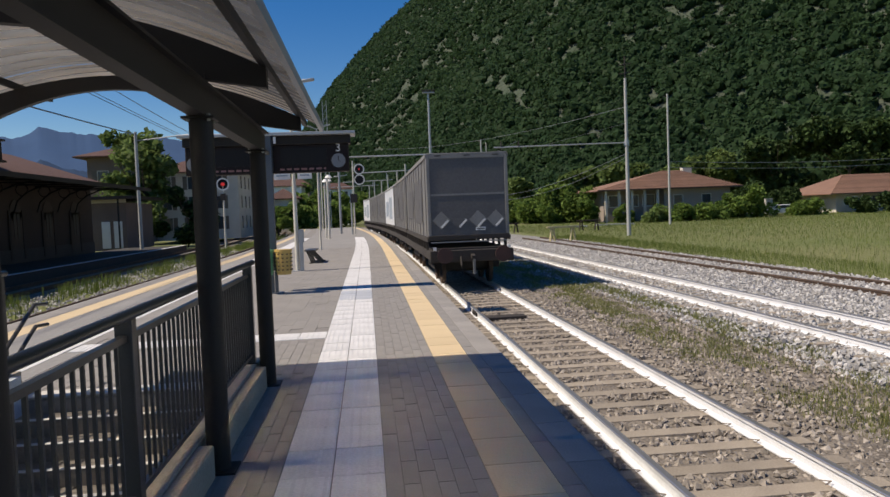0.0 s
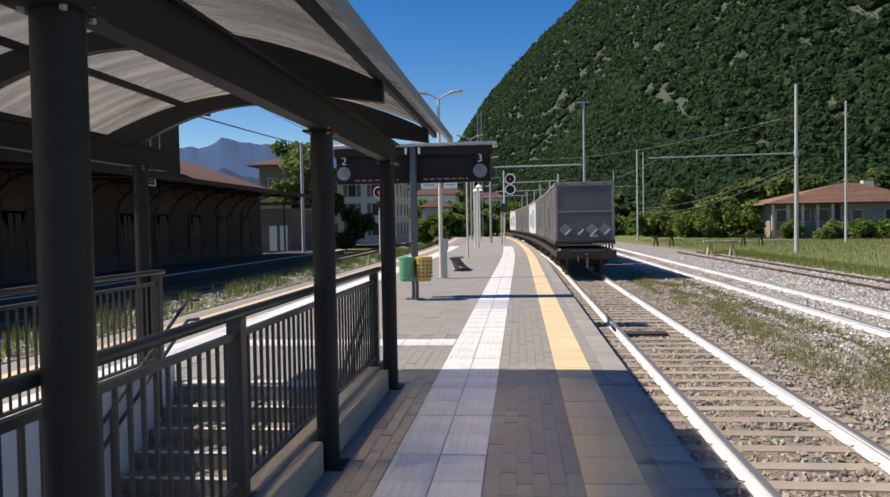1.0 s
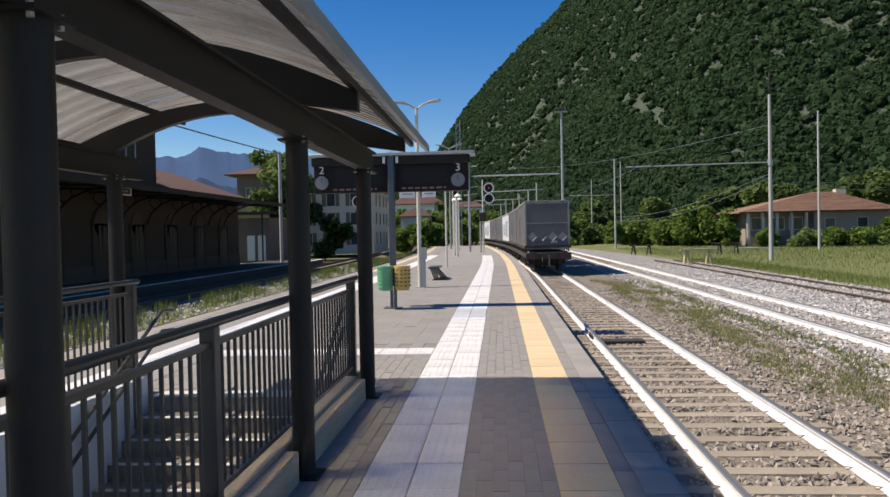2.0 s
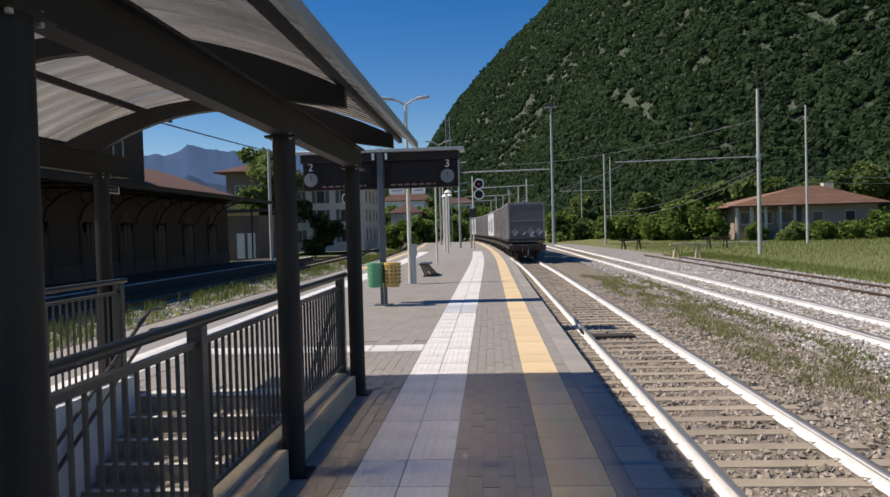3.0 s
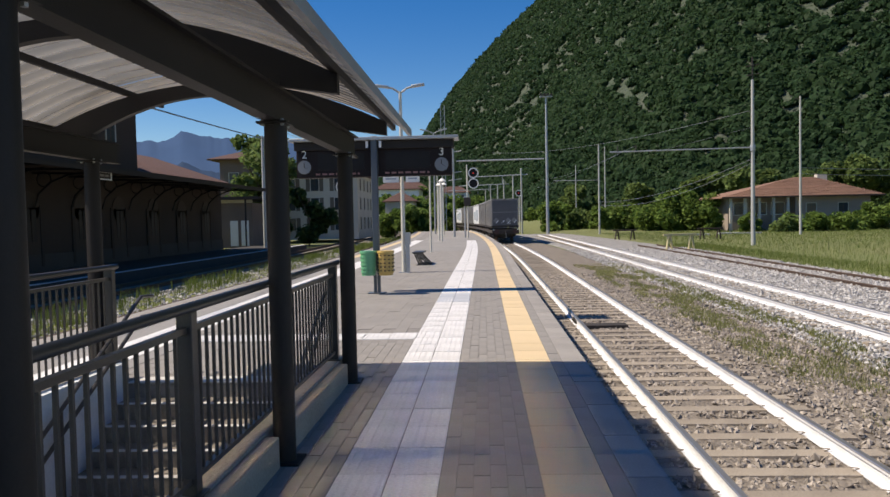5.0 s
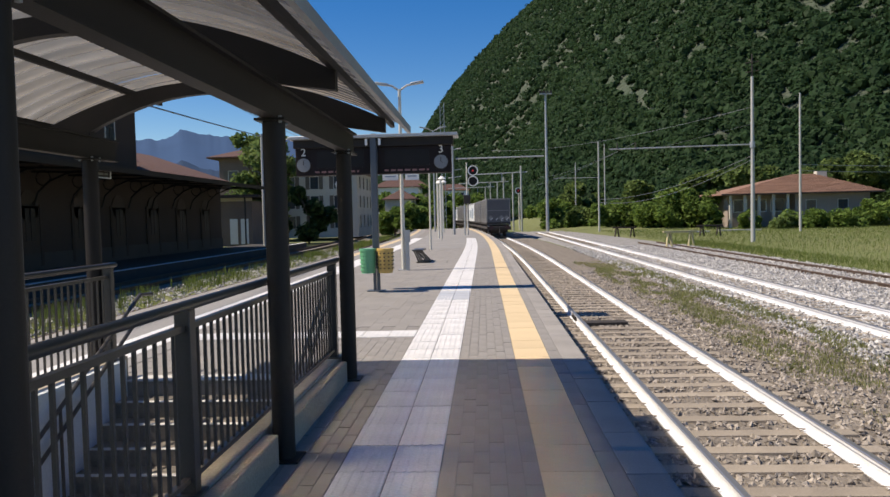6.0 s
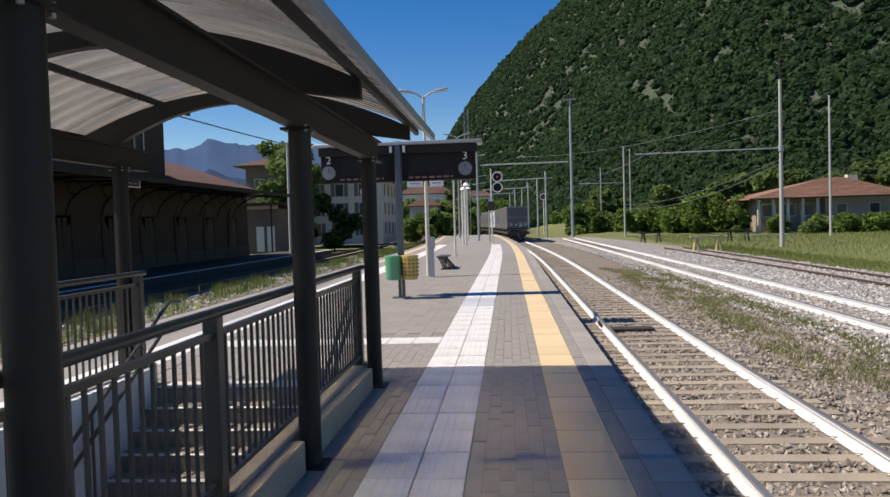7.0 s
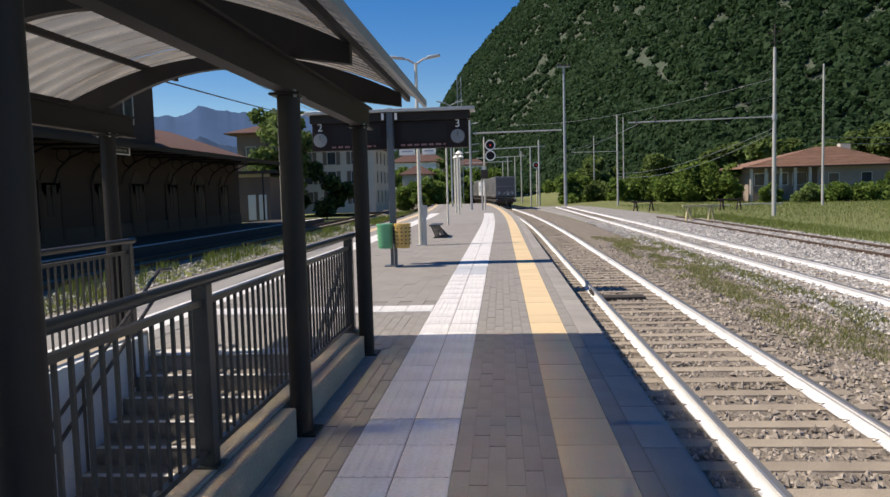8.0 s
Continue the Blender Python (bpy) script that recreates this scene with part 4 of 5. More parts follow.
    wire("cable", (21.15, 57.7, 9.6), (2, 118, 12.0), 1.0, 0.02, "thin cable across the hillside")
    wire("cable", (-13.4, 8, 11.0), (-14.6, 90, 9.2), 0.8, 0.022, "overhead wire above the station track")
    wire("cable", (-13.4, 8, 9.3), (-14.6, 90, 8.6), 0.3, 0.018, "overhead wire above the station track")
    wire("cable", (-12.0, 8, 8.3), (-13.6, 90, 8.0), 0.3, 0.018, "overhead wire above the station track")
    wire("cable", (-17.6, 60, 8.7), (-11.7, 10, 5.85), 0.1, 0.04, "thick dark overhead cable to the station mast")
    x, y = -17.6, 60
    s = thing("catenary_mast", "grey catenary mast beside the station", "catenary mast", group="line masts")
    part("mast", pole(Build(), x, y, -0.8, 8.9, 0.15, 0.12), POLE_GREY, s)
    part("arm", Build().tube((x, y, 8.2), (x + 4, y, 8.6), 0.05, n=6), GALV, s)


def make_trestles():
    for x, y, a, m, label in ((14.36, 53, 8, WOOD_YELLOW, "yellow and brown wooden trestle beside the siding"), (22.4, 73, 0, WOOD_DARK, "dark weathered trestle in the grass"), (15.1, 78, 0, WOOD_DARK, "dark weathered trestle in the grass")):
        z = ground_height(x, y) + (0.12 if x < 15 else 0.0)
        s = thing("trestle", label, "trestle", pose(x, y, z, 0, 0, a), group="track trestles")
        part("beam", Build().box(-1.2, 1.25, -0.08, 0.08, 0.98, 1.12), m, s, bevel=0.01)
        for q in (-0.75, 0.85):
            for d in (-1, 1):
                part("leg", Build().bar((q + d * 0.26, d * 0.15, 0), (q + d * 0.07, 0, 1.0), 0.11), m, s)
        part("tie", Build().box(-0.85, -0.62, -0.05, 0.05, 0.45, 0.53), m, s)


for x, y, w in ((30.3, 88, 4.9), (25.0, 86, 2.4)):
    z = ground_height(x, y)
    tagged(part("concrete_slab", Build().box(x - w / 2, x + w / 2, y - 0.2, y + 0.2, z, z + 0.2), POLE_GREY, None, bevel=0.02), "pale concrete slab lying in the meadow grass", "slab")
make_board()
make_bin("green_bin", -2.30, BIN_GREEN, "green plastic litter basket hung beside the column")
make_bin("yellow_bin", -1.88, BIN_YELLOW, "yellow slotted plastic litter basket hung beside the column")
make_platform_poles()
make_bench()
make_masts()
make_trestles()


# ---- train ----
def make_unit(name, rear, side, roof, label, last):
    """A trailer riding on a flat wagon; its origin is on the rails under its rear end, length 12.6 m."""
    u = thing(name, label, "freight wagon", group="freight train")
    L, hw, z0, z1 = 12.1, 1.275, 1.50, 4.12
    part("body", Build().box(-hw + 0.02, hw - 0.02, 0.05, L, z0, z1 - 0.03), side, u, "grey tarpaulin side" if not name.startswith("white") else "")
    part("roof", Build().box(-hw, hw, 0.0, L, z1 - 0.03, z1 + 0.02), roof, u, bevel=0.01)
    back = part("rear_door", Build().box(-hw + 0.11, hw - 0.11, 0.02, 0.05, z0 + 0.09, z1 - 0.15), rear, u)
    for x0, x1, a, c in ((-hw, -hw + 0.10, z0, z1 - 0.03), (hw - 0.10, hw, z0, z1 - 0.03)):
        part("corner_post", Build().box(x0, x1, 0.0, 0.12, a, c), TARP_BAND, u, bevel=0.01)
    part("top_frame", Build().box(-hw + 0.1, hw - 0.1, 0.0, 0.1, z1 - 0.15, z1 - 0.03), TARP_BAND, u, bevel=0.01)
    part("bottom_frame", Build().box(-hw, hw, -0.01, 0.12, z0 - 0.06, z0 + 0.09), DARK, u, bevel=0.01)
    for x in (-0.9, 0.0, 0.9):
        part("roof_lamp", Build().box(x - 0.1, x + 0.1, -0.012, 0.0, z1 - 0.08, z1 - 0.05), DARK, u)
    part("lashing_band", Build().box(-hw + 0.12, hw - 0.12, 0.008, 0.02, 2.82, 2.88), TARP_BAND, back, "pale lettered band")
    if last:
        for x in (-0.85, -0.28, 0.30, 0.86):
            d = part("hazard_plate", Build().box(-0.20, 0.20, -0.004, 0.004, -0.20, 0.20, pose(x, 0.005, 2.06, 0, 45, 0)), TARP_BAND if x != -0.28 else TARP, back, "diamond plate")
            part("plate_fold", Build().box(-0.16, 0.16, -0.012, -0.002, -0.03, 0.03, pose(x + 0.10, -0.01, 1.95, 0, -45, 0)), WHITE, d, "white folded edge")
        part("plate_bar", Build().box(0.22, 0.52, -0.004, 0.012, 1.72, 1.82), WHITE, back)
        part("plate_mark", Build().box(0.25, 0.49, -0.008, -0.004, 1.755, 1.785), DARK, back)
    # side posts and rave
    for y in [0.6 + 1.36 * i for i in range(9)]:
        for s in (-1, 1):
            part("side_strap", Build().box(s * hw - 0.012, s * hw + 0.012, y - 0.03, y + 0.03, z0 + 0.02, z1 - 0.06), side, u)
    for s in (-1, 1):
        part("side_rail", Build().box(s * hw - 0.03, s * hw + 0.03, 0.0, L, z0 - 0.10, z0 + 0.05), DARK, u)
        part("top_rail", Build().box(s * hw - 0.02, s * hw + 0.02, 0.0, L, z1 - 0.12, z1 - 0.02), TARP_BAND, u)
        for y0, y1, z2, z3 in ((2.2, 5.6, 1.95, 3.45), (6.9, 10.4, 2.1, 3.2)):
            part("side_print", Build().box(s * (hw - 0.018), s * (hw + 0.004), y0, y1, z2, z3), SIGN_BLUE if name.startswith("white") else TARP, u, "faded printed panel")
    # wagon: sills, floor, buffers, bogies
    for s in (-1, 1):
        part("sill", Build().box(s * 1.2 - 0.08, s * 1.2 + 0.08, -0.5, L + 0.3, 0.86, 1.14), DARK, u)
        for y in [0.7 + 1.17 * i for i in range(10)]:
            part("stake", Build().box(s * 1.26 - 0.04, s * 1.26 + 0.04, y - 0.05, y + 0.05, 1.14, 1.46), DARK, u)
    part("floor", Build().box(-1.1, 1.1, -0.3, L + 0.2, 1.0, 1.2), DARK, u)
    part("head_stock", Build().box(-1.28, 1.28, -0.55, -0.35, 0.78, 1.15), DARK, u, bevel=0.02)
    part("lamp_bar", Build().box(-1.2, 1.2, -0.03, 0.0, 1.36, 1.40), TARP_BAND, u)
    for s in (-1, 1):
        bf = part("buffer", Build().tube((s * 0.875, -0.55, 1.02), (s * 0.875, -0.95, 1.02), 0.09, n=14), DARK, u)
        part("buffer_head", Build().tube((s * 0.875, -0.95, 1.02), (s * 0.875, -1.02, 1.02), 0.24, n=20), RUST_RED, bf, "dull red buffer head")
        part("tail_plate", Build().box(s * 1.14 - 0.05, s * 1.14 + 0.05, -0.58, -0.551, 1.16, 1.26), WHITE if last else DARK, u)
    part("hook", Build().bar((0, -0.55, 0.98), (0, -0.85, 0.93), 0.1), DARK, u)
    part("coupling", Build().bar((0.02, -0.78, 0.92), (0.02, -0.72, 0.42), 0.07), TARP_BAND, u, "steel screw coupling")
    part("brake_hose", Build().path([(-0.35, -0.56, 0.95), (-0.36, -0.75, 0.7), (-0.33, -0.72, 0.42)], 0.03, 6), DARK, u)
    for y in (2.0, 10.1):
        bg = part("bogie", Build().box(-1.05, 1.05, y - 1.2, y + 1.2, 0.5, 0.78), DARK, u)
        for d in (-0.9, 0.9):
            for s in (-1, 1):
                part("wheel", Build().tube((s * 0.70, y + d, 0.46), (s * 0.82, y + d, 0.46), 0.46, n=24), RAIL_SIDE, bg)
            part("axle", Build().tube((-0.8, y + d, 0.46), (0.8, y + d, 0.46), 0.08, n=10), DARK, bg)
    for y in (4.8, 7.4):
        part("tool_box", Build().box(-1.1, 1.1, y - 0.6, y + 0.6, 0.55, 0.95), DARK, u)
    return u


last = make_unit("trailer_wagon", TARP, TARP_SIDE, TARP_BAND, "last freight wagon with a grey tarpaulin trailer and four diamond plates", True)
grey = make_unit("trailer_wagon", TARP, TARP_SIDE, TARP_BAND, "freight wagon with a grey tarpaulin trailer", False)
white = make_unit("white_trailer_wagon", TRAILER_WHITE, TRAILER_WHITE, TRAILER_WHITE, "freight wagon with a white printed trailer", False)
PITCH = 12.7
UNITS = [(last, 0.0), (grey, PITCH), (white, 2 * PITCH)]
for i in range(3, 6):
    UNITS.append((copy_thing(white if i == 5 else grey, Matrix()), PITCH * i))


def rear_y(t):
    return 22.0 + 10.2 * t - 0.1 * t * t


def motions():
    for unit, ahead in UNITS:
        rows = []
        for k in range(17):
            t = k * 0.5
            y = rear_y(t) + ahead
            a, c = Vector((TRACK_X - 0.08 + bend(y + 2.0), y + 2.0, 0)), Vector((TRACK_X - 0.08 + bend(y + 10.1), y + 10.1, 0))
            turn = math.degrees(math.atan2(-(c.x - a.x), c.y - a.y))
            x = a.x - (c.x - a.x) * 2.0 / 8.1
            rows.append((t, pose(x, y, RAIL_Z + 0.01, 0, 0, turn)))
        walk(unit, rows)


# ---- buildings ----
def window(parent, x, y, z, w, h, face, material=None, shutters=False, arched=False):
    """A window on a wall whose outside looks to face: 'x+', 'x-', 'y-'."""
    m = {"y-": pose(x, y, z), "x+": pose(x, y, z, 0, 0, 90), "x-": pose(x, y, z, 0, 0, -90)}[face]
    f = part("window", Build().box(-w / 2 - 0.09, w / 2 + 0.09, -0.05, 0.0, -0.09, 0.0).box(-w / 2 - 0.09, w / 2 + 0.09, -0.05, 0.0, h, h + 0.09).box(-w / 2 - 0.09, -w / 2, -0.05, 0.0, 0.0, h).box(w / 2, w / 2 + 0.09, -0.05, 0.0, 0.0, h), material or PLASTER_PALE, parent)
    f.matrix_basis = m
    part("pane", Build().box(-w / 2, w / 2, -0.012, -0.004, 0, h), GLASS, f)
    part("glazing_bar", Build().box(-0.03, 0.03, -0.03, -0.013, 0, h).box(-w / 2, w / 2, -0.03, -0.013, h * 0.6, h * 0.6 + 0.05), WOOD_DARK, f)
    if shutters:
        for s in (-1, 1):
            part("shutter", Build().box(s * (w / 2 + 0.1), s * (w / 2 + 0.1 + w / 2), -0.06, -0.051, -0.05, h + 0.05), SHUTTER, f)
    return f


def hip_roof(b, x0, x1, y0, y1, z, h, inset, along="x", far=None):
    t = 0.14
    far = inset if far is None else far
    if along == "x":
        r0, r1 = (x0 + inset, (y0 + y1) / 2, z + h), (x1 - far, (y0 + y1) / 2, z + h)
    else:
        r0, r1 = ((x0 + x1) / 2, y0 + inset, z + h), ((x0 + x1) / 2, y1 - far, z + h)
    k = len(b.v)
    c = [(x0, y0), (x1, y0), (x1, y1), (x0, y1)]
    b.v += [(x, y, z - t) for x, y in c] + [(x, y, z) for x, y in c] + [r0, r1]
    if along == "x":
        f = [(4, 5, 9, 8), (5, 6, 9), (6, 7, 8, 9), (7, 4, 8)]
    else:
        f = [(4, 5, 8), (5, 6, 9, 8), (6, 7, 9), (7, 4, 8, 9)]
    f += [(3, 2, 1, 0), (0, 1, 5, 4), (1, 2, 6, 5), (2, 3, 7, 6), (3, 0, 4, 7)]
    b.f += [tuple(k + i for i in q) for q in f]
    return b


def roof_rows(parent, x0, x1, y0, z0, y1, z1, inset, n, far=None):
    """Rows of tiles lying on the slope that looks to -y."""
    for i in range(n):
        s = i / n
        a, c = x0 + inset * s, x1 - (inset if far is None else far) * s
        y, z = y0 + (y1 - y0) * s, z0 + (z1 - z0) * s
        part("tile_course", Build().tube((a, y, z + 0.02), (c, y, z + 0.02), 0.05, n=6), TILE_ROOF, parent)


def make_station():
    s = thing("station_building", "two-storey ochre station building in deep shade with arched doors", "station building")
    wx = -20.5
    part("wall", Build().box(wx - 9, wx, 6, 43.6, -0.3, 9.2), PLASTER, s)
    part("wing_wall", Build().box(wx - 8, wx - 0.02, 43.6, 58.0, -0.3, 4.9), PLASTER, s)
    part("roof", hip_roof(Build(), wx - 9.6, wx + 0.6, 5.4, 44.0, 9.2, 2.4, 5, "y"), TILE_OLD, s)
    part("wing_roof", hip_roof(Build(), wx - 8.6, wx + 0.6, 43.6, 58.6, 5.0, 1.9, 4, "y"), TILE_OLD, s, "weathered red tile roof")
    ch = part("chimney", Build().box(wx - 3.4, wx - 2.7, 46, 46.7, 5.9, 7.3), PLASTER_PALE, s)
    part("chimney_cap", Build().box(wx - 3.5, wx - 2.6, 45.9, 46.8, 7.3, 7.42), CONCRETE, ch)
    for y in (10, 14.5, 19, 23.5, 28, 32.5, 37, 41, 45.5, 50, 54.5):
        d = part("door", Build().box(wx, wx + 0.05, y - 0.75, y + 0.75, -0.1, 2.7).tube((wx, y, 2.7), (wx + 0.05, y, 2.7), 0.75, n=20), WOOD_DARK, s, "dark arched door")
        part("door_pane", Build().box(wx + 0.055, wx + 0.07, y - 0.36, y - 0.06, 1.1, 2.6).box(wx + 0.055, wx + 0.07, y + 0.06, y + 0.42, 1.1, 2.6), GLASS_DULL, d)
        for q in (-0.98, 0.76):
            part("jamb", Build().box(wx, wx + 0.08, y + q, y + q + 0.22, -0.1, 2.8), PLASTER, d)
    for y in (10, 14.5, 19, 23.5, 28, 32.5, 37, 40.4):
        window(s, wx, y, 6.2, 1.0, 1.7, "x+")
    part("plinth", Build().box(wx, wx + 0.06, 6, 58, -0.3, 0.5), STONE_DARK, s)
    part("ac_unit", Build().box(wx + 0.02, wx + 0.4, 25.2, 26.1, 2.9, 3.6), WHITE, s, "white air-conditioning box")
    # awning on brackets
    a = thing("awning", "dark station awning on curved iron brackets", "awning")
    part("awning_roof", Build().prism([(wx, 4.75), (wx, 4.85), (-16.0, 4.32), (-16.0, 4.22)], 6, 57.5), STEEL_DARK, a)
    part("fascia", Build().box(-16.02, -15.95, 6, 57.5, 4.12, 4.36), STEEL_DARK, a)
    for y in [8 + 3.1 * i for i in range(16)]:
        b = Build()
        pts = [(wx + 0.1, y, 2.7)] + [(wx + 0.1 + 2.6 * (1 - math.cos(q)), y, 2.7 + 1.6 * math.sin(q)) for q in (0.4, 0.8, 1.2, 1.5)]
        b.path(pts, 0.05, 6)
        b.path([(wx + 0.6 + 0.35 * math.cos(q), y, 4.0 + 0.35 * math.sin(q)) for q in [k * math.pi / 5 for k in range(11)]], 0.035, 5)
        b.tube((wx + 0.05, y, 4.3), (-16.1, y, 4.18), 0.05, n=6)
        part("bracket", b, STEEL_DARK, a)
    sg = thing("station_sign", "small pale-framed hanging sign under the awning", "sign", pose(0, 1.15, 0.3))
    part("panel", Build().box(-16.75, -16.6, 29.9, 31.5, 3.55, 3.95), DARK, sg)
    part("border", Build().box(-16.6, -16.58, 29.9, 31.5, 3.89, 3.95).box(-16.6, -16.58, 29.9, 31.5, 3.55, 3.61).box(-16.6, -16.58, 29.9, 30.0, 3.61, 3.89).box(-16.6, -16.58, 31.4, 31.5, 3.61, 3.89), WHITE, sg)
    for q, w in ((30.15, 0.65), (30.9, 0.3)):
        part("bar", Build().box(-16.598, -16.585, q, q + w, 3.7, 3.8), TARP_BAND, sg)
    part("hanger", Build().tube((-16.68, 30.2, 3.95), (-16.68, 30.2, 4.06), 0.02, n=6).tube((-16.68, 31.2, 3.95), (-16.68, 31.2, 4.06), 0.02, n=6), DARK, sg)
    part("station_platform", Build().box(wx, -15.6, -6, 66, -0.9, -0.3), ASPHALT, None)
    part("platform_edge_line", Build().box(-15.95, -15.62, -6, 66, -0.299, -0.285), WHITE_TILE, bpy.data.objects["station_platform"])
    tagged(bpy.data.objects["station_platform"], "low asphalt platform along the station building, shade put into its dark colour", "platform", kind="structure")


def make_left_houses():
    # low annex with a lit wall
    s = thing("annex", "low pale annex with an awning roof beyond the station", "outbuilding")
    part("wall", Build().box(-27.5, -20.5, 66, 74, -0.5, 3.6), PLASTER_BROWN, s)
    part("roof", Build().box(-28, -19.6, 65, 74.6, 3.9, 4.15), STEEL_DARK, s)
    part("band", Build().box(-27.45, -20.45, 65.96, 66.0, 3.6, 3.9), PLASTER_PALE, s)
    for x in (-22.2, -21.2):
        part("door", Build().box(x - 0.35, x + 0.35, 65.93, 66.0, -0.3, 2.0), WHITE, s)
    part("panel", Build().box(-26.5, -23.5, 65.92, 66.0, -0.2, 2.6), PLASTER_PALE, s)
    for x in (-27.0, -24.0, -20.9):
        part("post", Build().tube((x, 65.3, -0.5), (x, 65.3, 3.9), 0.08, n=8), STEEL_DARK, s)
    # tall pale house behind the tree
    h = thing("house", "three-storey pale house with shuttered windows", "house", group="houses beyond the line")
    part("wall", Build().box(-26, -15.2, 92, 104, -0.5, 7.6), PLASTER_PALE, h)
    part("roof", hip_roof(Build(), -26.6, -14.6, 91.4, 104.6, 7.7, 2.0, 4.5, "y"), TILE_OLD, h)
    for x in (-23.6, -20.6, -17.6):
        for z in (0.7, 3.2, 5.6):
            window(h, x, 92, z, 1.0, 1.5, "y-", shutters=True)
    for y in (94, 97, 100, 102.6):
        for z in (0.7, 3.2, 5.6):
            window(h, -15.2, y, z, 0.9, 1.5, "x+")
    # house whose eaves show above the tree
    h = thing("house", "house with wide eaves behind the trees", "house", group="houses beyond the line")
    part("wall", Build().box(-31.2, -25, 88, 96, -0.5, 9.4), PLASTER_BROWN, h)
    part("roof", hip_roof(Build(), -32.4, -24, 87, 97, 9.5, 1.4, 3.5, "x"), TILE_OLD, h)
    for x in (-29.5, -27):
        window(h, x, 88, 6.3, 1.1, 1.5, "y-", shutters=True)
    # town fragments beyond the board
    rng = random.Random(7)
    for x, y, w, d, z in ((-17, 150, 9, 9, 8), (-29, 165, 10, 9, 9), (-8, 205, 9, 9, 9), (-22, 215, 12, 9, 11), (-14, 128, 5, 6, 5)):
        h = thing("house", "distant pale village house with a tiled roof", "house", group="houses beyond the line")
        part("wall", Build().box(x - w / 2, x + w / 2, y, y + d, -0.9, z), rng.choice([PLASTER_PALE, WHITE, PLASTER_PINK]), h)
        part("roof", hip_roof(Build(), x - w / 2 - 0.5, x + w / 2 + 0.5, y - 0.5, y + d + 0.5, z, 1.8, 3, "x"), TILE_OLD, h)
        for i in (-0.3, 0, 0.3):
            for q in range(int(z // 3)):
                window(h, x + i * w, y, 1.0 + 2.9 * q, 1.0, 1.4, "y-")


def make_right_houses():
    z0 = 0.3
    h = thing("bungalow", "low grey bungalow with a wide terracotta hipped roof", "house", group="houses beyond the line")
    # Walls use a darker plaster: the front's shade is put into the colour.
    part("wall", Build().box(32.6, 49.8, 99.5, 108, -0.9, 3.66), PLASTER_PINK, h)
    part("porch_wall", Build().box(40.5, 49.9, 97.6, 99.5, -0.9, 3.65), PLASTER_PINK, h)
    part("roof", hip_roof(Build(), 31.0, 51.2, 96.6, 110, 3.8, 2.6, 11.5, "x", 6.0), TILE_ROOF, h)
    roof_rows(h, 31.0, 51.2, 96.6, 3.8, 103.3, 6.4, 11.5, 22, 6.0)
    part("gutter", Build().box(30.9, 51.3, 96.48, 96.6, 3.62, 3.78), WOOD_DARK, h)
    part("chimney", Build().box(45.6, 46.9, 103, 104, 5.4, 6.75), PLASTER_PALE, h)
    for x in (32.2, 34.0, 35.8, 37.6, 39.4):
        part("porch_post", Build().box(x - 0.16, x + 0.16, 97.0, 97.3, -0.9, 3.65), PLASTER_PALE, h)
    for x in (34.2, 36.7, 39.0):
        window(h, x, 99.5, 1.5, 1.6, 1.5, "y-", WHITE)
    for x in (42.5, 46.5):
        window(h, x, 97.6, 1.6, 1.2, 1.2, "y-")
    h = thing("bungalow", "second low house with a terracotta roof among shrubs", "house", group="houses beyond the line")
    part("wall", Build().box(65, 82, 97, 107, -0.9, 2.05), PLASTER_PALE, h)
    part("roof", hip_roof(Build(), 63.3, 84, 95.5, 108.5, 2.2, 2.7, 6, "x"), TILE_ROOF, h)
    roof_rows(h, 63.3, 84, 95.5, 2.2, 102, 4.9, 6, 20)
    for x in (67, 71, 75):
        window(h, x, 97, 0.5, 1.3, 1.2, "y-", WHITE)
    for x, y, z, w in ((70, 160, 9, 10), (86, 175, 13, 9), (100, 160, 12, 12)):
        h = thing("house", "pale house on the slope among trees", "house", group="houses beyond the line")
        part("wall", Build().box(x, x + w, y, y + 8, -1, z), PLASTER_PALE, h)
        part("roof", hip_roof(Build(), x - 0.5, x + w + 0.5, y - 0.5, y + 8.5, z, 2, 3, "x"), TILE_ROOF, h)
        for q in (0.25, 0.75):
            window(h, x + w * q, y, z - 2.4, 1.2, 1.4, "y-")
    # white parked car and gate posts beside the bungalow
    for x, label in ((52.4, "white parked car half hidden by grass"), (57.0, "white parked car beside the hedge")):
        c = thing("car", label, "car", pose(x, 97, ground_height(x, 97)), group="parked cars")
        part("body", Build().prism([(-2.1, 0.3), (2.1, 0.3), (2.1, 0.8), (1.3, 0.95), (0.7, 1.45), (-1.2, 1.45), (-1.9, 0.95), (-2.1, 0.9)], -0.85, 0.85), WHITE, c, bevel=0.06)
        part("side_window", Build().prism([(1.1, 0.98), (0.62, 1.36), (-1.1, 1.36), (-1.6, 0.98)], -0.862, -0.852), GLASS, c)
        for q in (-1.3, 1.3):
            for s in (-1, 1):
                part("wheel", Build().tube((q, s * 0.72, 0.32), (q, s * 0.88, 0.32), 0.32, n=16), DARK, c)
    for x in (54.4, 54.95):
        tagged(part("gate_post", Build().box(x - 0.2, x + 0.2, 96, 96.4, -0.9, 1.75).box(x - 0.24, x + 0.24, 95.95, 96.45, 1.75, 1.85), PLASTER_PALE), "pale masonry gate post", "gate post")


make_station()
make_left_houses()
make_right_houses()


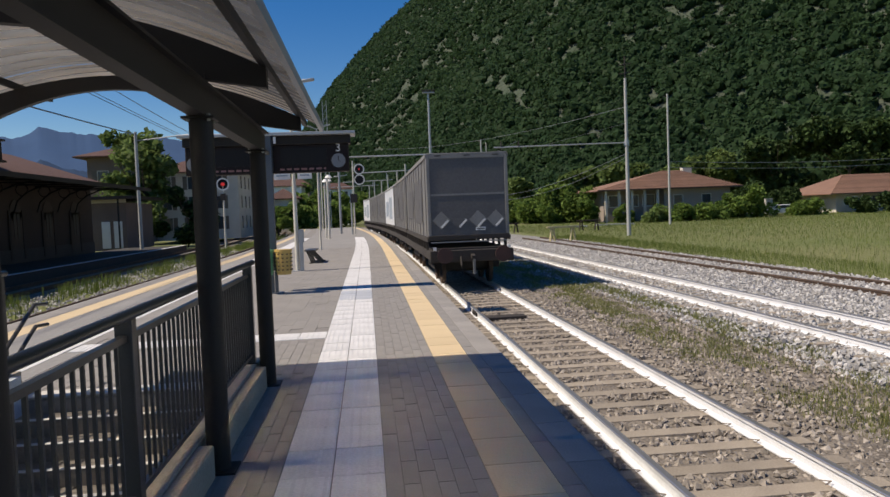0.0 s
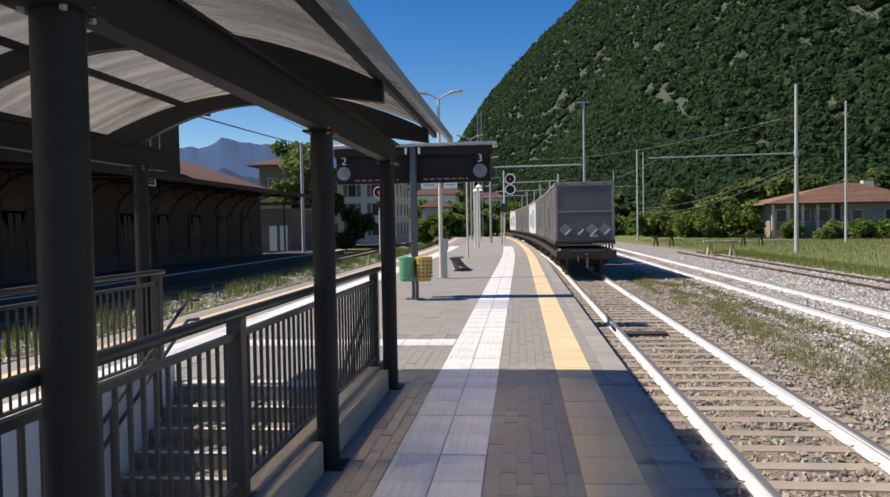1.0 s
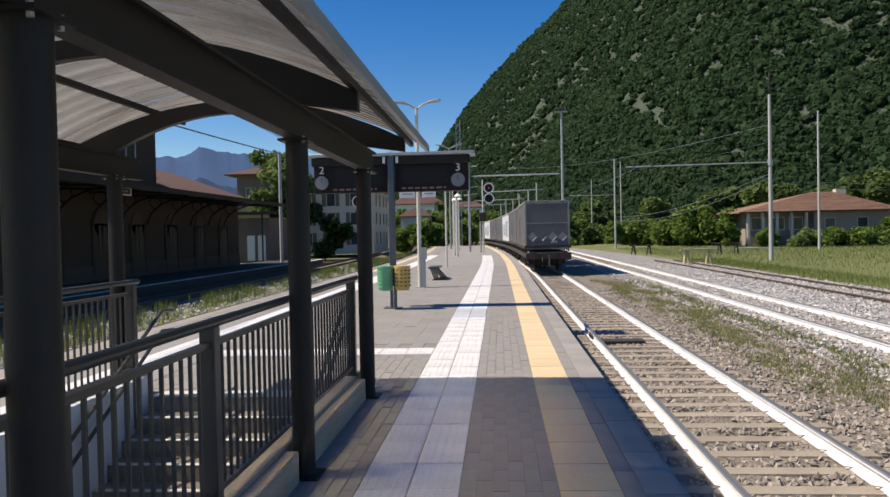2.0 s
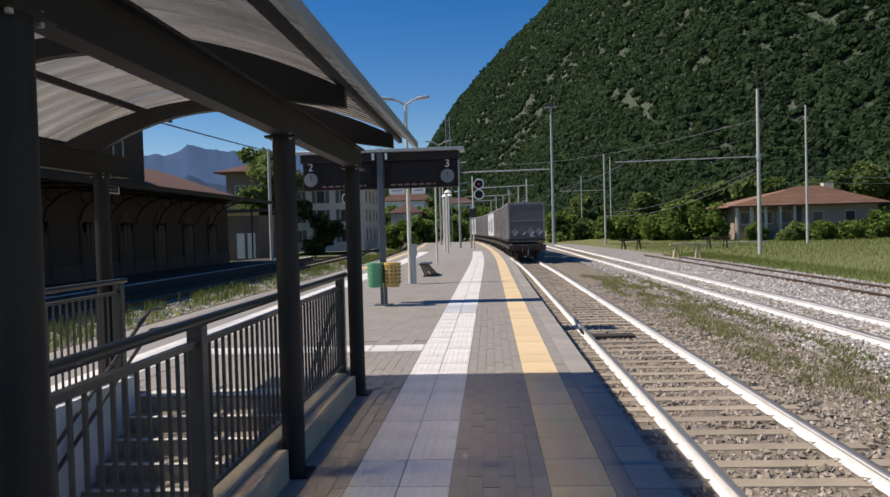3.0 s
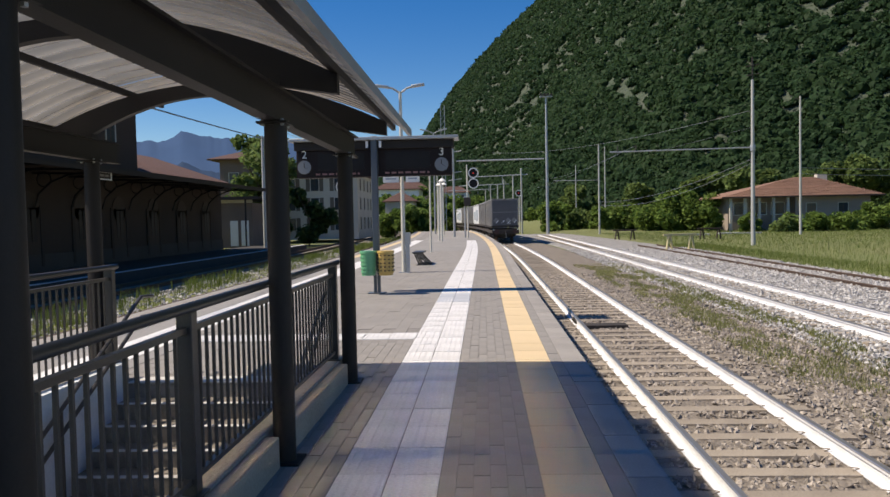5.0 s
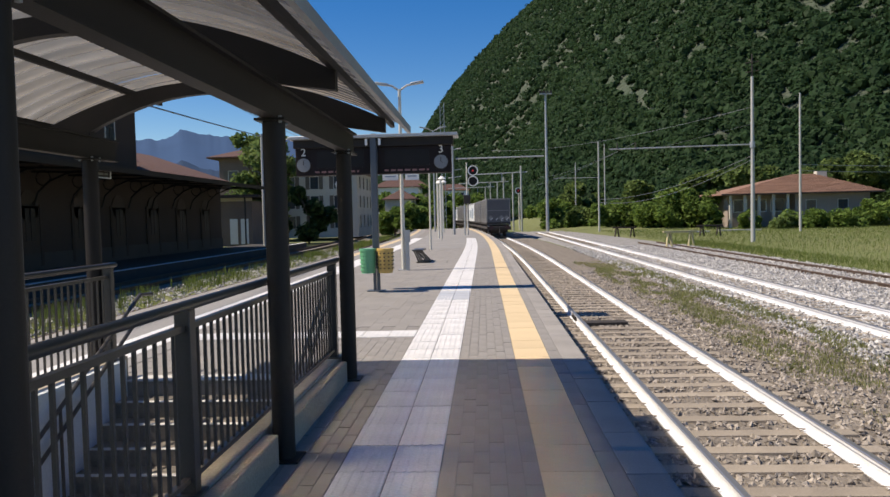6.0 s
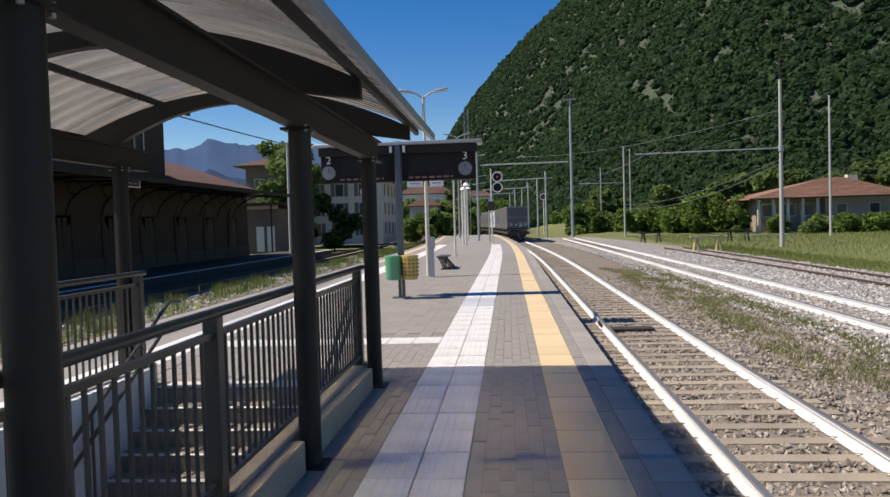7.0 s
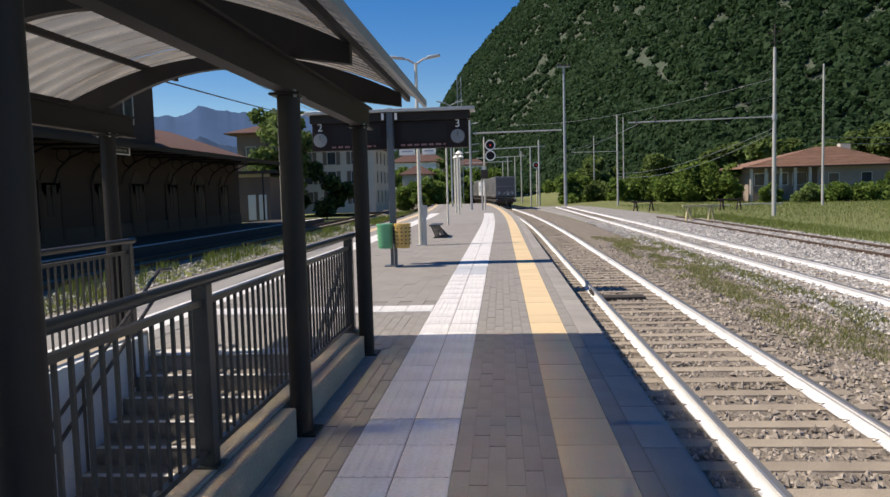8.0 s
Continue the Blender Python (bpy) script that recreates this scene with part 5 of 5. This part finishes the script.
# ---- plants ----
def make_tree(name, x, y, z, h, w, n, m, rng, label, trunk=0.3, lobes=9, size=0.28, category="tree"):
    t = thing(name, label, category, pose(x, y, z), group="trees and shrubs")
    if trunk:
        b = Build().tube((0, 0, -0.3), (0.1, 0, h * 0.45), trunk, trunk * 0.6, 9)
        for i in range(6):
            a = rng.uniform(0, 6.28)
            q = Vector((w * 0.35 * math.cos(a), w * 0.35 * math.sin(a), h * rng.uniform(0.55, 0.85)))
            b.tube((0.1, 0, h * rng.uniform(0.25, 0.45)), q, trunk * 0.35, trunk * 0.1, 6)
        part("trunk", b, BARK, t)
    lo = 0.12 * h if trunk > 0.1 else 0.0
    cs = np.stack([rng.normal(0, w * 0.22, lobes), rng.normal(0, w * 0.22, lobes), rng.uniform(lo + 0.12 * h, h * 0.86, lobes)], 1)
    rad = rng.uniform(0.16, 0.30, lobes) * w * (1.15 - 0.5 * (cs[:, 2] / h))
    which = rng.integers(0, lobes, n)
    d = rng.normal(0, 1, (n, 3))
    d /= np.linalg.norm(d, axis=1)[:, None]
    r = rng.random(n) ** 0.4
    pl = cs[which] + d * (rad[which] * r)[:, None] * np.array([1, 1, 0.85])
    pl = pl[pl[:, 2] > 0.02 * h]
    sz = size * rng.uniform(0.5, 1.3, (len(pl), 1)) * np.ones((1, 3))
    me = scatter("crown", LEAF_V, LEAF_F, pl, sz, m, rng, 0.25)
    ob = new("crown", me)
    ob.parent = t
    return t


rng = np.random.default_rng(11)
make_tree("tree", -22.9, 80, -0.8, 13.6, 8.0, 5200, LEAF_MID, rng, "dark leafy tree beside the station with an uneven crown", size=0.28, lobes=28)
make_tree("shrub", -18.2, 78, -0.8, 8.2, 4.4, 4500, LEAF_DARK, rng, "dark evergreen shrub beside the house", trunk=0.1, size=0.2)
for x, y, h, w in ((24, 108, 4.6, 6), (27.5, 104, 5.6, 6.5), (20.5, 116, 4.2, 6), (14.0, 140, 5, 8), (30.2, 98, 3.2, 3.0)):
    make_tree("shrub", x, y, ground_height(x, y), h, w, 3500, LEAF, rng, "bright green leafy shrub at the edge of the field", trunk=0, size=0.24, category="shrub")
for x, y, h, w in ((33.6, 94, 2.4, 2.4), (38.5, 93, 1.4, 3.4), (42.5, 93, 1.7, 3.6), (48.0, 93.5, 3.4, 4.6), (45.5, 93, 2.2, 3.4), (61, 101, 3.8, 5.0), (66.5, 92, 2.6, 4.5), (71, 91, 2.4, 5), (77, 92, 3, 6), (60, 112, 5, 8)):
    make_tree("shrub", x, y, ground_height(x, y), h, w, 2600, LEAF if x < 60 else LEAF_DARK, rng, "leafy hedge shrub in front of the houses", trunk=0, size=0.2, category="shrub")
# Trees beyond y 131 take a lighter leaf: haze put into their colour.
for x, y, h, w in ((74, 128, 15, 13), (84, 122, 16, 13), (95, 130, 17, 15), (64, 135, 12, 11), (58, 132, 10, 9), (106, 126, 16, 14), (20, 165, 9, 9), (30, 150, 9, 9), (40, 140, 9, 10), (50, 138, 10, 10)):
    make_tree("tree", x, y, ground_height(x, y), h, w, 6500, LEAF_MID if y > 131 else LEAF_DARK, rng, "broad dark green tree at the foot of the mountain", trunk=0.3, size=0.42, lobes=13)
for x, y, h, w in ((-12, 135, 7, 8), (-6.5, 150, 6, 8), (-10, 175, 9, 10), (-32, 120, 10, 10), (-20, 125, 6, 6), (-4, 185, 9, 10), (-36, 100, 9, 8), (-13, 112, 4, 6), (-10.5, 118, 5, 6), (-8.5, 126, 5, 7), (-15, 140, 8, 8), (-12.5, 195, 12, 12), (-9, 160, 8, 9)):
    make_tree("tree", x, y, -0.8, h, w, 3500, LEAF, rng, "leafy tree beside the line near the village", trunk=0.2, size=0.34)


# overgrown edge of the field, in front of the houses and along the foot of the slope
for i in range(20):
    x = 11.0 + 21.0 * i / 19 + rng.uniform(-0.9, 0.9)
    y = 128.0 - 1.15 * (x - 11.0) + rng.uniform(-3.0, 6.0)
    make_tree("shrub", x, y, ground_height(x, y) - 0.1, 1.2 + 4.2 * rng.random() ** 1.8, rng.uniform(3.0, 7.5), 1700, LEAF_MID if i % 3 else LEAF, rng, "ragged green thicket at the field's far edge", trunk=0, size=0.24, category="shrub", lobes=14)
for x, y, h, w in ((37.0, 92, 1.6, 4.2), (40.4, 92.4, 2.3, 4.4), (43.8, 91.5, 1.8, 5.0), (50.6, 92.5, 4.4, 5.2), (57.5, 92, 2.2, 5.0)):
    make_tree("shrub", x, y, ground_height(x, y) - 0.1, h, w, 2400, LEAF if w > 4.3 else LEAF_MID, rng, "overgrown bush before the bungalow", trunk=0, size=0.2, category="shrub", lobes=14)


def grass_patch(name, n, xr, yr, size, m, label, ybias=1.0, clump=0.0, wide=1.0):
    x = rng.uniform(*xr, n)
    y = yr[0] + (yr[1] - yr[0]) * rng.random(n) ** ybias
    if clump:
        keep = np.array([noise.noise((1.3 * a, 0.5 * c, 5.1)) + 0.6 * noise.noise((4.1 * a, 1.7 * c, 1.1)) > clump for a, c in zip(x, y)])
        x, y = x[keep], y[keep]
    z = np.array([ground_height(a, c) + (0.09 if 1.7 < a < 15.5 or a < -6 else 0.0) for a, c in zip(x, y)])
    s = np.stack([0.035 * np.ones(len(x)), 0.10 * np.ones(len(x)), np.ones(len(x))], 1) * size * rng.uniform(0.5, 1.3, (len(x), 1))
    s[:, :2] *= wide * np.array(1.0 + y / 40)[:, None]
    me = scatter(name, BLADE_V, BLADE_F, np.stack([x, y, z], 1), s, m, rng, 0.2, upright=True)
    tagged(new(name, me), label, "grass", kind="stuff")


grass_patch("field_grass", 75000, (16.0, 75), (20, 100), 0.22, BLADE, "tall green meadow grass beyond the tracks", 0.9)
grass_patch("field_edge_grass", 16000, (15.3, 18.5), (20, 62), 0.18, BLADE, "ragged grass along the ballast edge", 1.0)
grass_patch("dry_grass", 9000, (15.6, 60), (24, 90), 0.26, DRY, "straw-coloured seed heads in the meadow", 1.0, 0.05)
grass_patch("weed_strip", 46000, (5.0, 7.5), (3, 38), 0.085, DRY, "low dusty weeds growing between the tracks", 1.0, -0.15, 3.4)
grass_patch("weed_strip_green", 50000, (5.2, 7.4), (3, 33), 0.10, WEED, "low green weeds growing between the tracks", 1.0, 0.06, 3.4)
grass_patch("left_weeds", 22000, (-12.0, -9.7), (8, 100), 0.36, BLADE, "green weeds between the left tracks", 1.3, 0.12)


# ---- mountains ----
def sky_line(a):
    """The mountain's height angle, in degrees, towards the heading a (degrees right of the line)."""
    return float(np.interp(a, [-30, -14, -9, -6, -4.5, -2.7, 0, 2.2, 4.7, 9, 16, 30, 60], [0.2, 1.3, 2.3, 4.6, 6.3, 8.9, 12.0, 14.1, 16.1, 20.6, 27.6, 36, 40]))


def slope_point(a, s):
    """A point of the mountainside: s runs from its foot, 0, to its crest, 1."""
    foot = float(np.interp(a, [-30, -9, -4, 5, 15, 40, 60], [700, 520, 380, 215, 175, 160, 150]))
    crest = float(np.interp(a, [-30, -9, -4, 5, 15, 40, 60], [1250, 1050, 900, 720, 620, 560, 540]))
    r = foot + (crest - foot) * s
    top = math.tan(math.radians(sky_line(a))) * crest
    x, y = r * math.sin(math.radians(a)), r * math.cos(math.radians(a))
    base = s ** 0.92
    n = noise.fractal((x * 0.012, y * 0.012, 0.7), 0.9, 2.1, 5)
    z = 1.2 + top * base + n * 11.0 * min(1.0, 5 * s) * (1 - 0.75 * s)
    return x, y, z


def rockiness(x, y, z):
    v = noise.fractal((x * 0.28 + 3.0, y * 0.05, z * 0.012), 0.7, 2.0, 4)
    band = math.exp(-((z - 52) / 26) ** 2)
    band *= min(1.0, max(0.0, (x / y - 0.09) / 0.08))
    return v + 0.40 * band - 0.80


def make_mountain():
    na, ns = 260, 110
    b = Build()
    for j in range(ns + 1):
        for i in range(na + 1):
            b.v.append(slope_point(-30 + 90 * i / na, j / ns))
    w = na + 1
    b.f = [(j * w + i, j * w + i + 1, (j + 1) * w + i + 1, (j + 1) * w + i) for j in range(ns) for i in range(na)]
    tagged(part("mountain", b, ROCK), "steep wooded mountainside with pale rock faces", "mountain", kind="structure")
    r2 = np.random.default_rng(21)
    pl, sz = [], []
    while len(pl) < 30000:
        a, s = r2.uniform(-15, 42), r2.random() ** 1.6
        x, y, z = slope_point(a, s)
        if s < 0.985 and rockiness(x, y, z) > 0.0 and r2.random() < 0.94:
            continue
        q = r2.uniform(1.2, 2.9) * (0.8 + 0.4 * s)
        pl.append((x, y, z + q * 0.45))
        sz.append((q, q, q * r2.uniform(0.65, 1.05)))
    v, f = ico(1)
    crowns = scatter("forest", v, f, np.array(pl), 0.8 * np.array(sz), FOREST, r2, 0.30, upright=True)
    # leaf tufts over every crown
    k = 20
    c, s = np.repeat(np.array(pl), k, 0), np.repeat(np.array(sz), k, 0)
    d = r2.normal(0, 1, (len(c), 3))
    d[:, 2] = np.abs(d[:, 2]) - 0.3
    d /= np.linalg.norm(d, axis=1)[:, None]
    me = tufts("forest_leaves", c + d * s * r2.uniform(0.75, 1.1, (len(c), 1)), d, r2.uniform(0.22, 0.55, len(c)) * (0.55 + np.linalg.norm(c, axis=1) / 500), FOREST, r2)
    tagged(new("forest_leaves", me), "leafy outer foliage of the mountain forest", "forest", kind="stuff")
    tagged(new("forest", crowns), "dense dark green broadleaf forest covering the mountainside", "forest", kind="stuff")
    # the far blue range and the ridge before it, haze put into colour and glow
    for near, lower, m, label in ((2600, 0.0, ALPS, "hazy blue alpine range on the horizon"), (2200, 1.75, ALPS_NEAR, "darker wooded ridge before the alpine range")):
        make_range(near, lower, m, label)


def make_range(near, lower, material, label):
    b = Build()
    n = 420
    for i in range(n + 1):
        a = math.radians(-60 + 75 * i / n)
        d = math.degrees(a)
        h = 6.2 + 0.55 * math.exp(-((d + 21.5) / 1.3) ** 2) - 0.05 * abs(d + 19) + 0.35 * noise.noise((d * 0.22, 0, 0))
        h = h if d < -6 else 0.8
        h = max(0.6, h - lower * (1.0 + 0.07 * (d + 26)) + 0.3 * lower * noise.noise((d * 0.3, 4.0, 0)))
        for j in range(17):
            k, r = j / 16, near + (62.5 if near > 2400 else 20.0) * j
            q = math.tan(math.radians(h * k + k ** 5 * 0.26 * noise.fractal((d * 0.7, 0, 0), 0.75, 2.1, 5))) * r
            b.v.append((r * math.sin(a), r * math.cos(a), q + 70 * k * (1 - k) * noise.fractal((r * math.sin(a) * 0.004, r * math.cos(a) * 0.004, 0), 0.9, 2.1, 4)))
    b.f = [(i * 17 + j, (i + 1) * 17 + j, (i + 1) * 17 + j + 1, i * 17 + j + 1) for i in range(n) for j in range(16)]
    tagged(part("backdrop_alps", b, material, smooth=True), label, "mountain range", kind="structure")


make_mountain()
make_platform()

# ---- movement ----
motions()
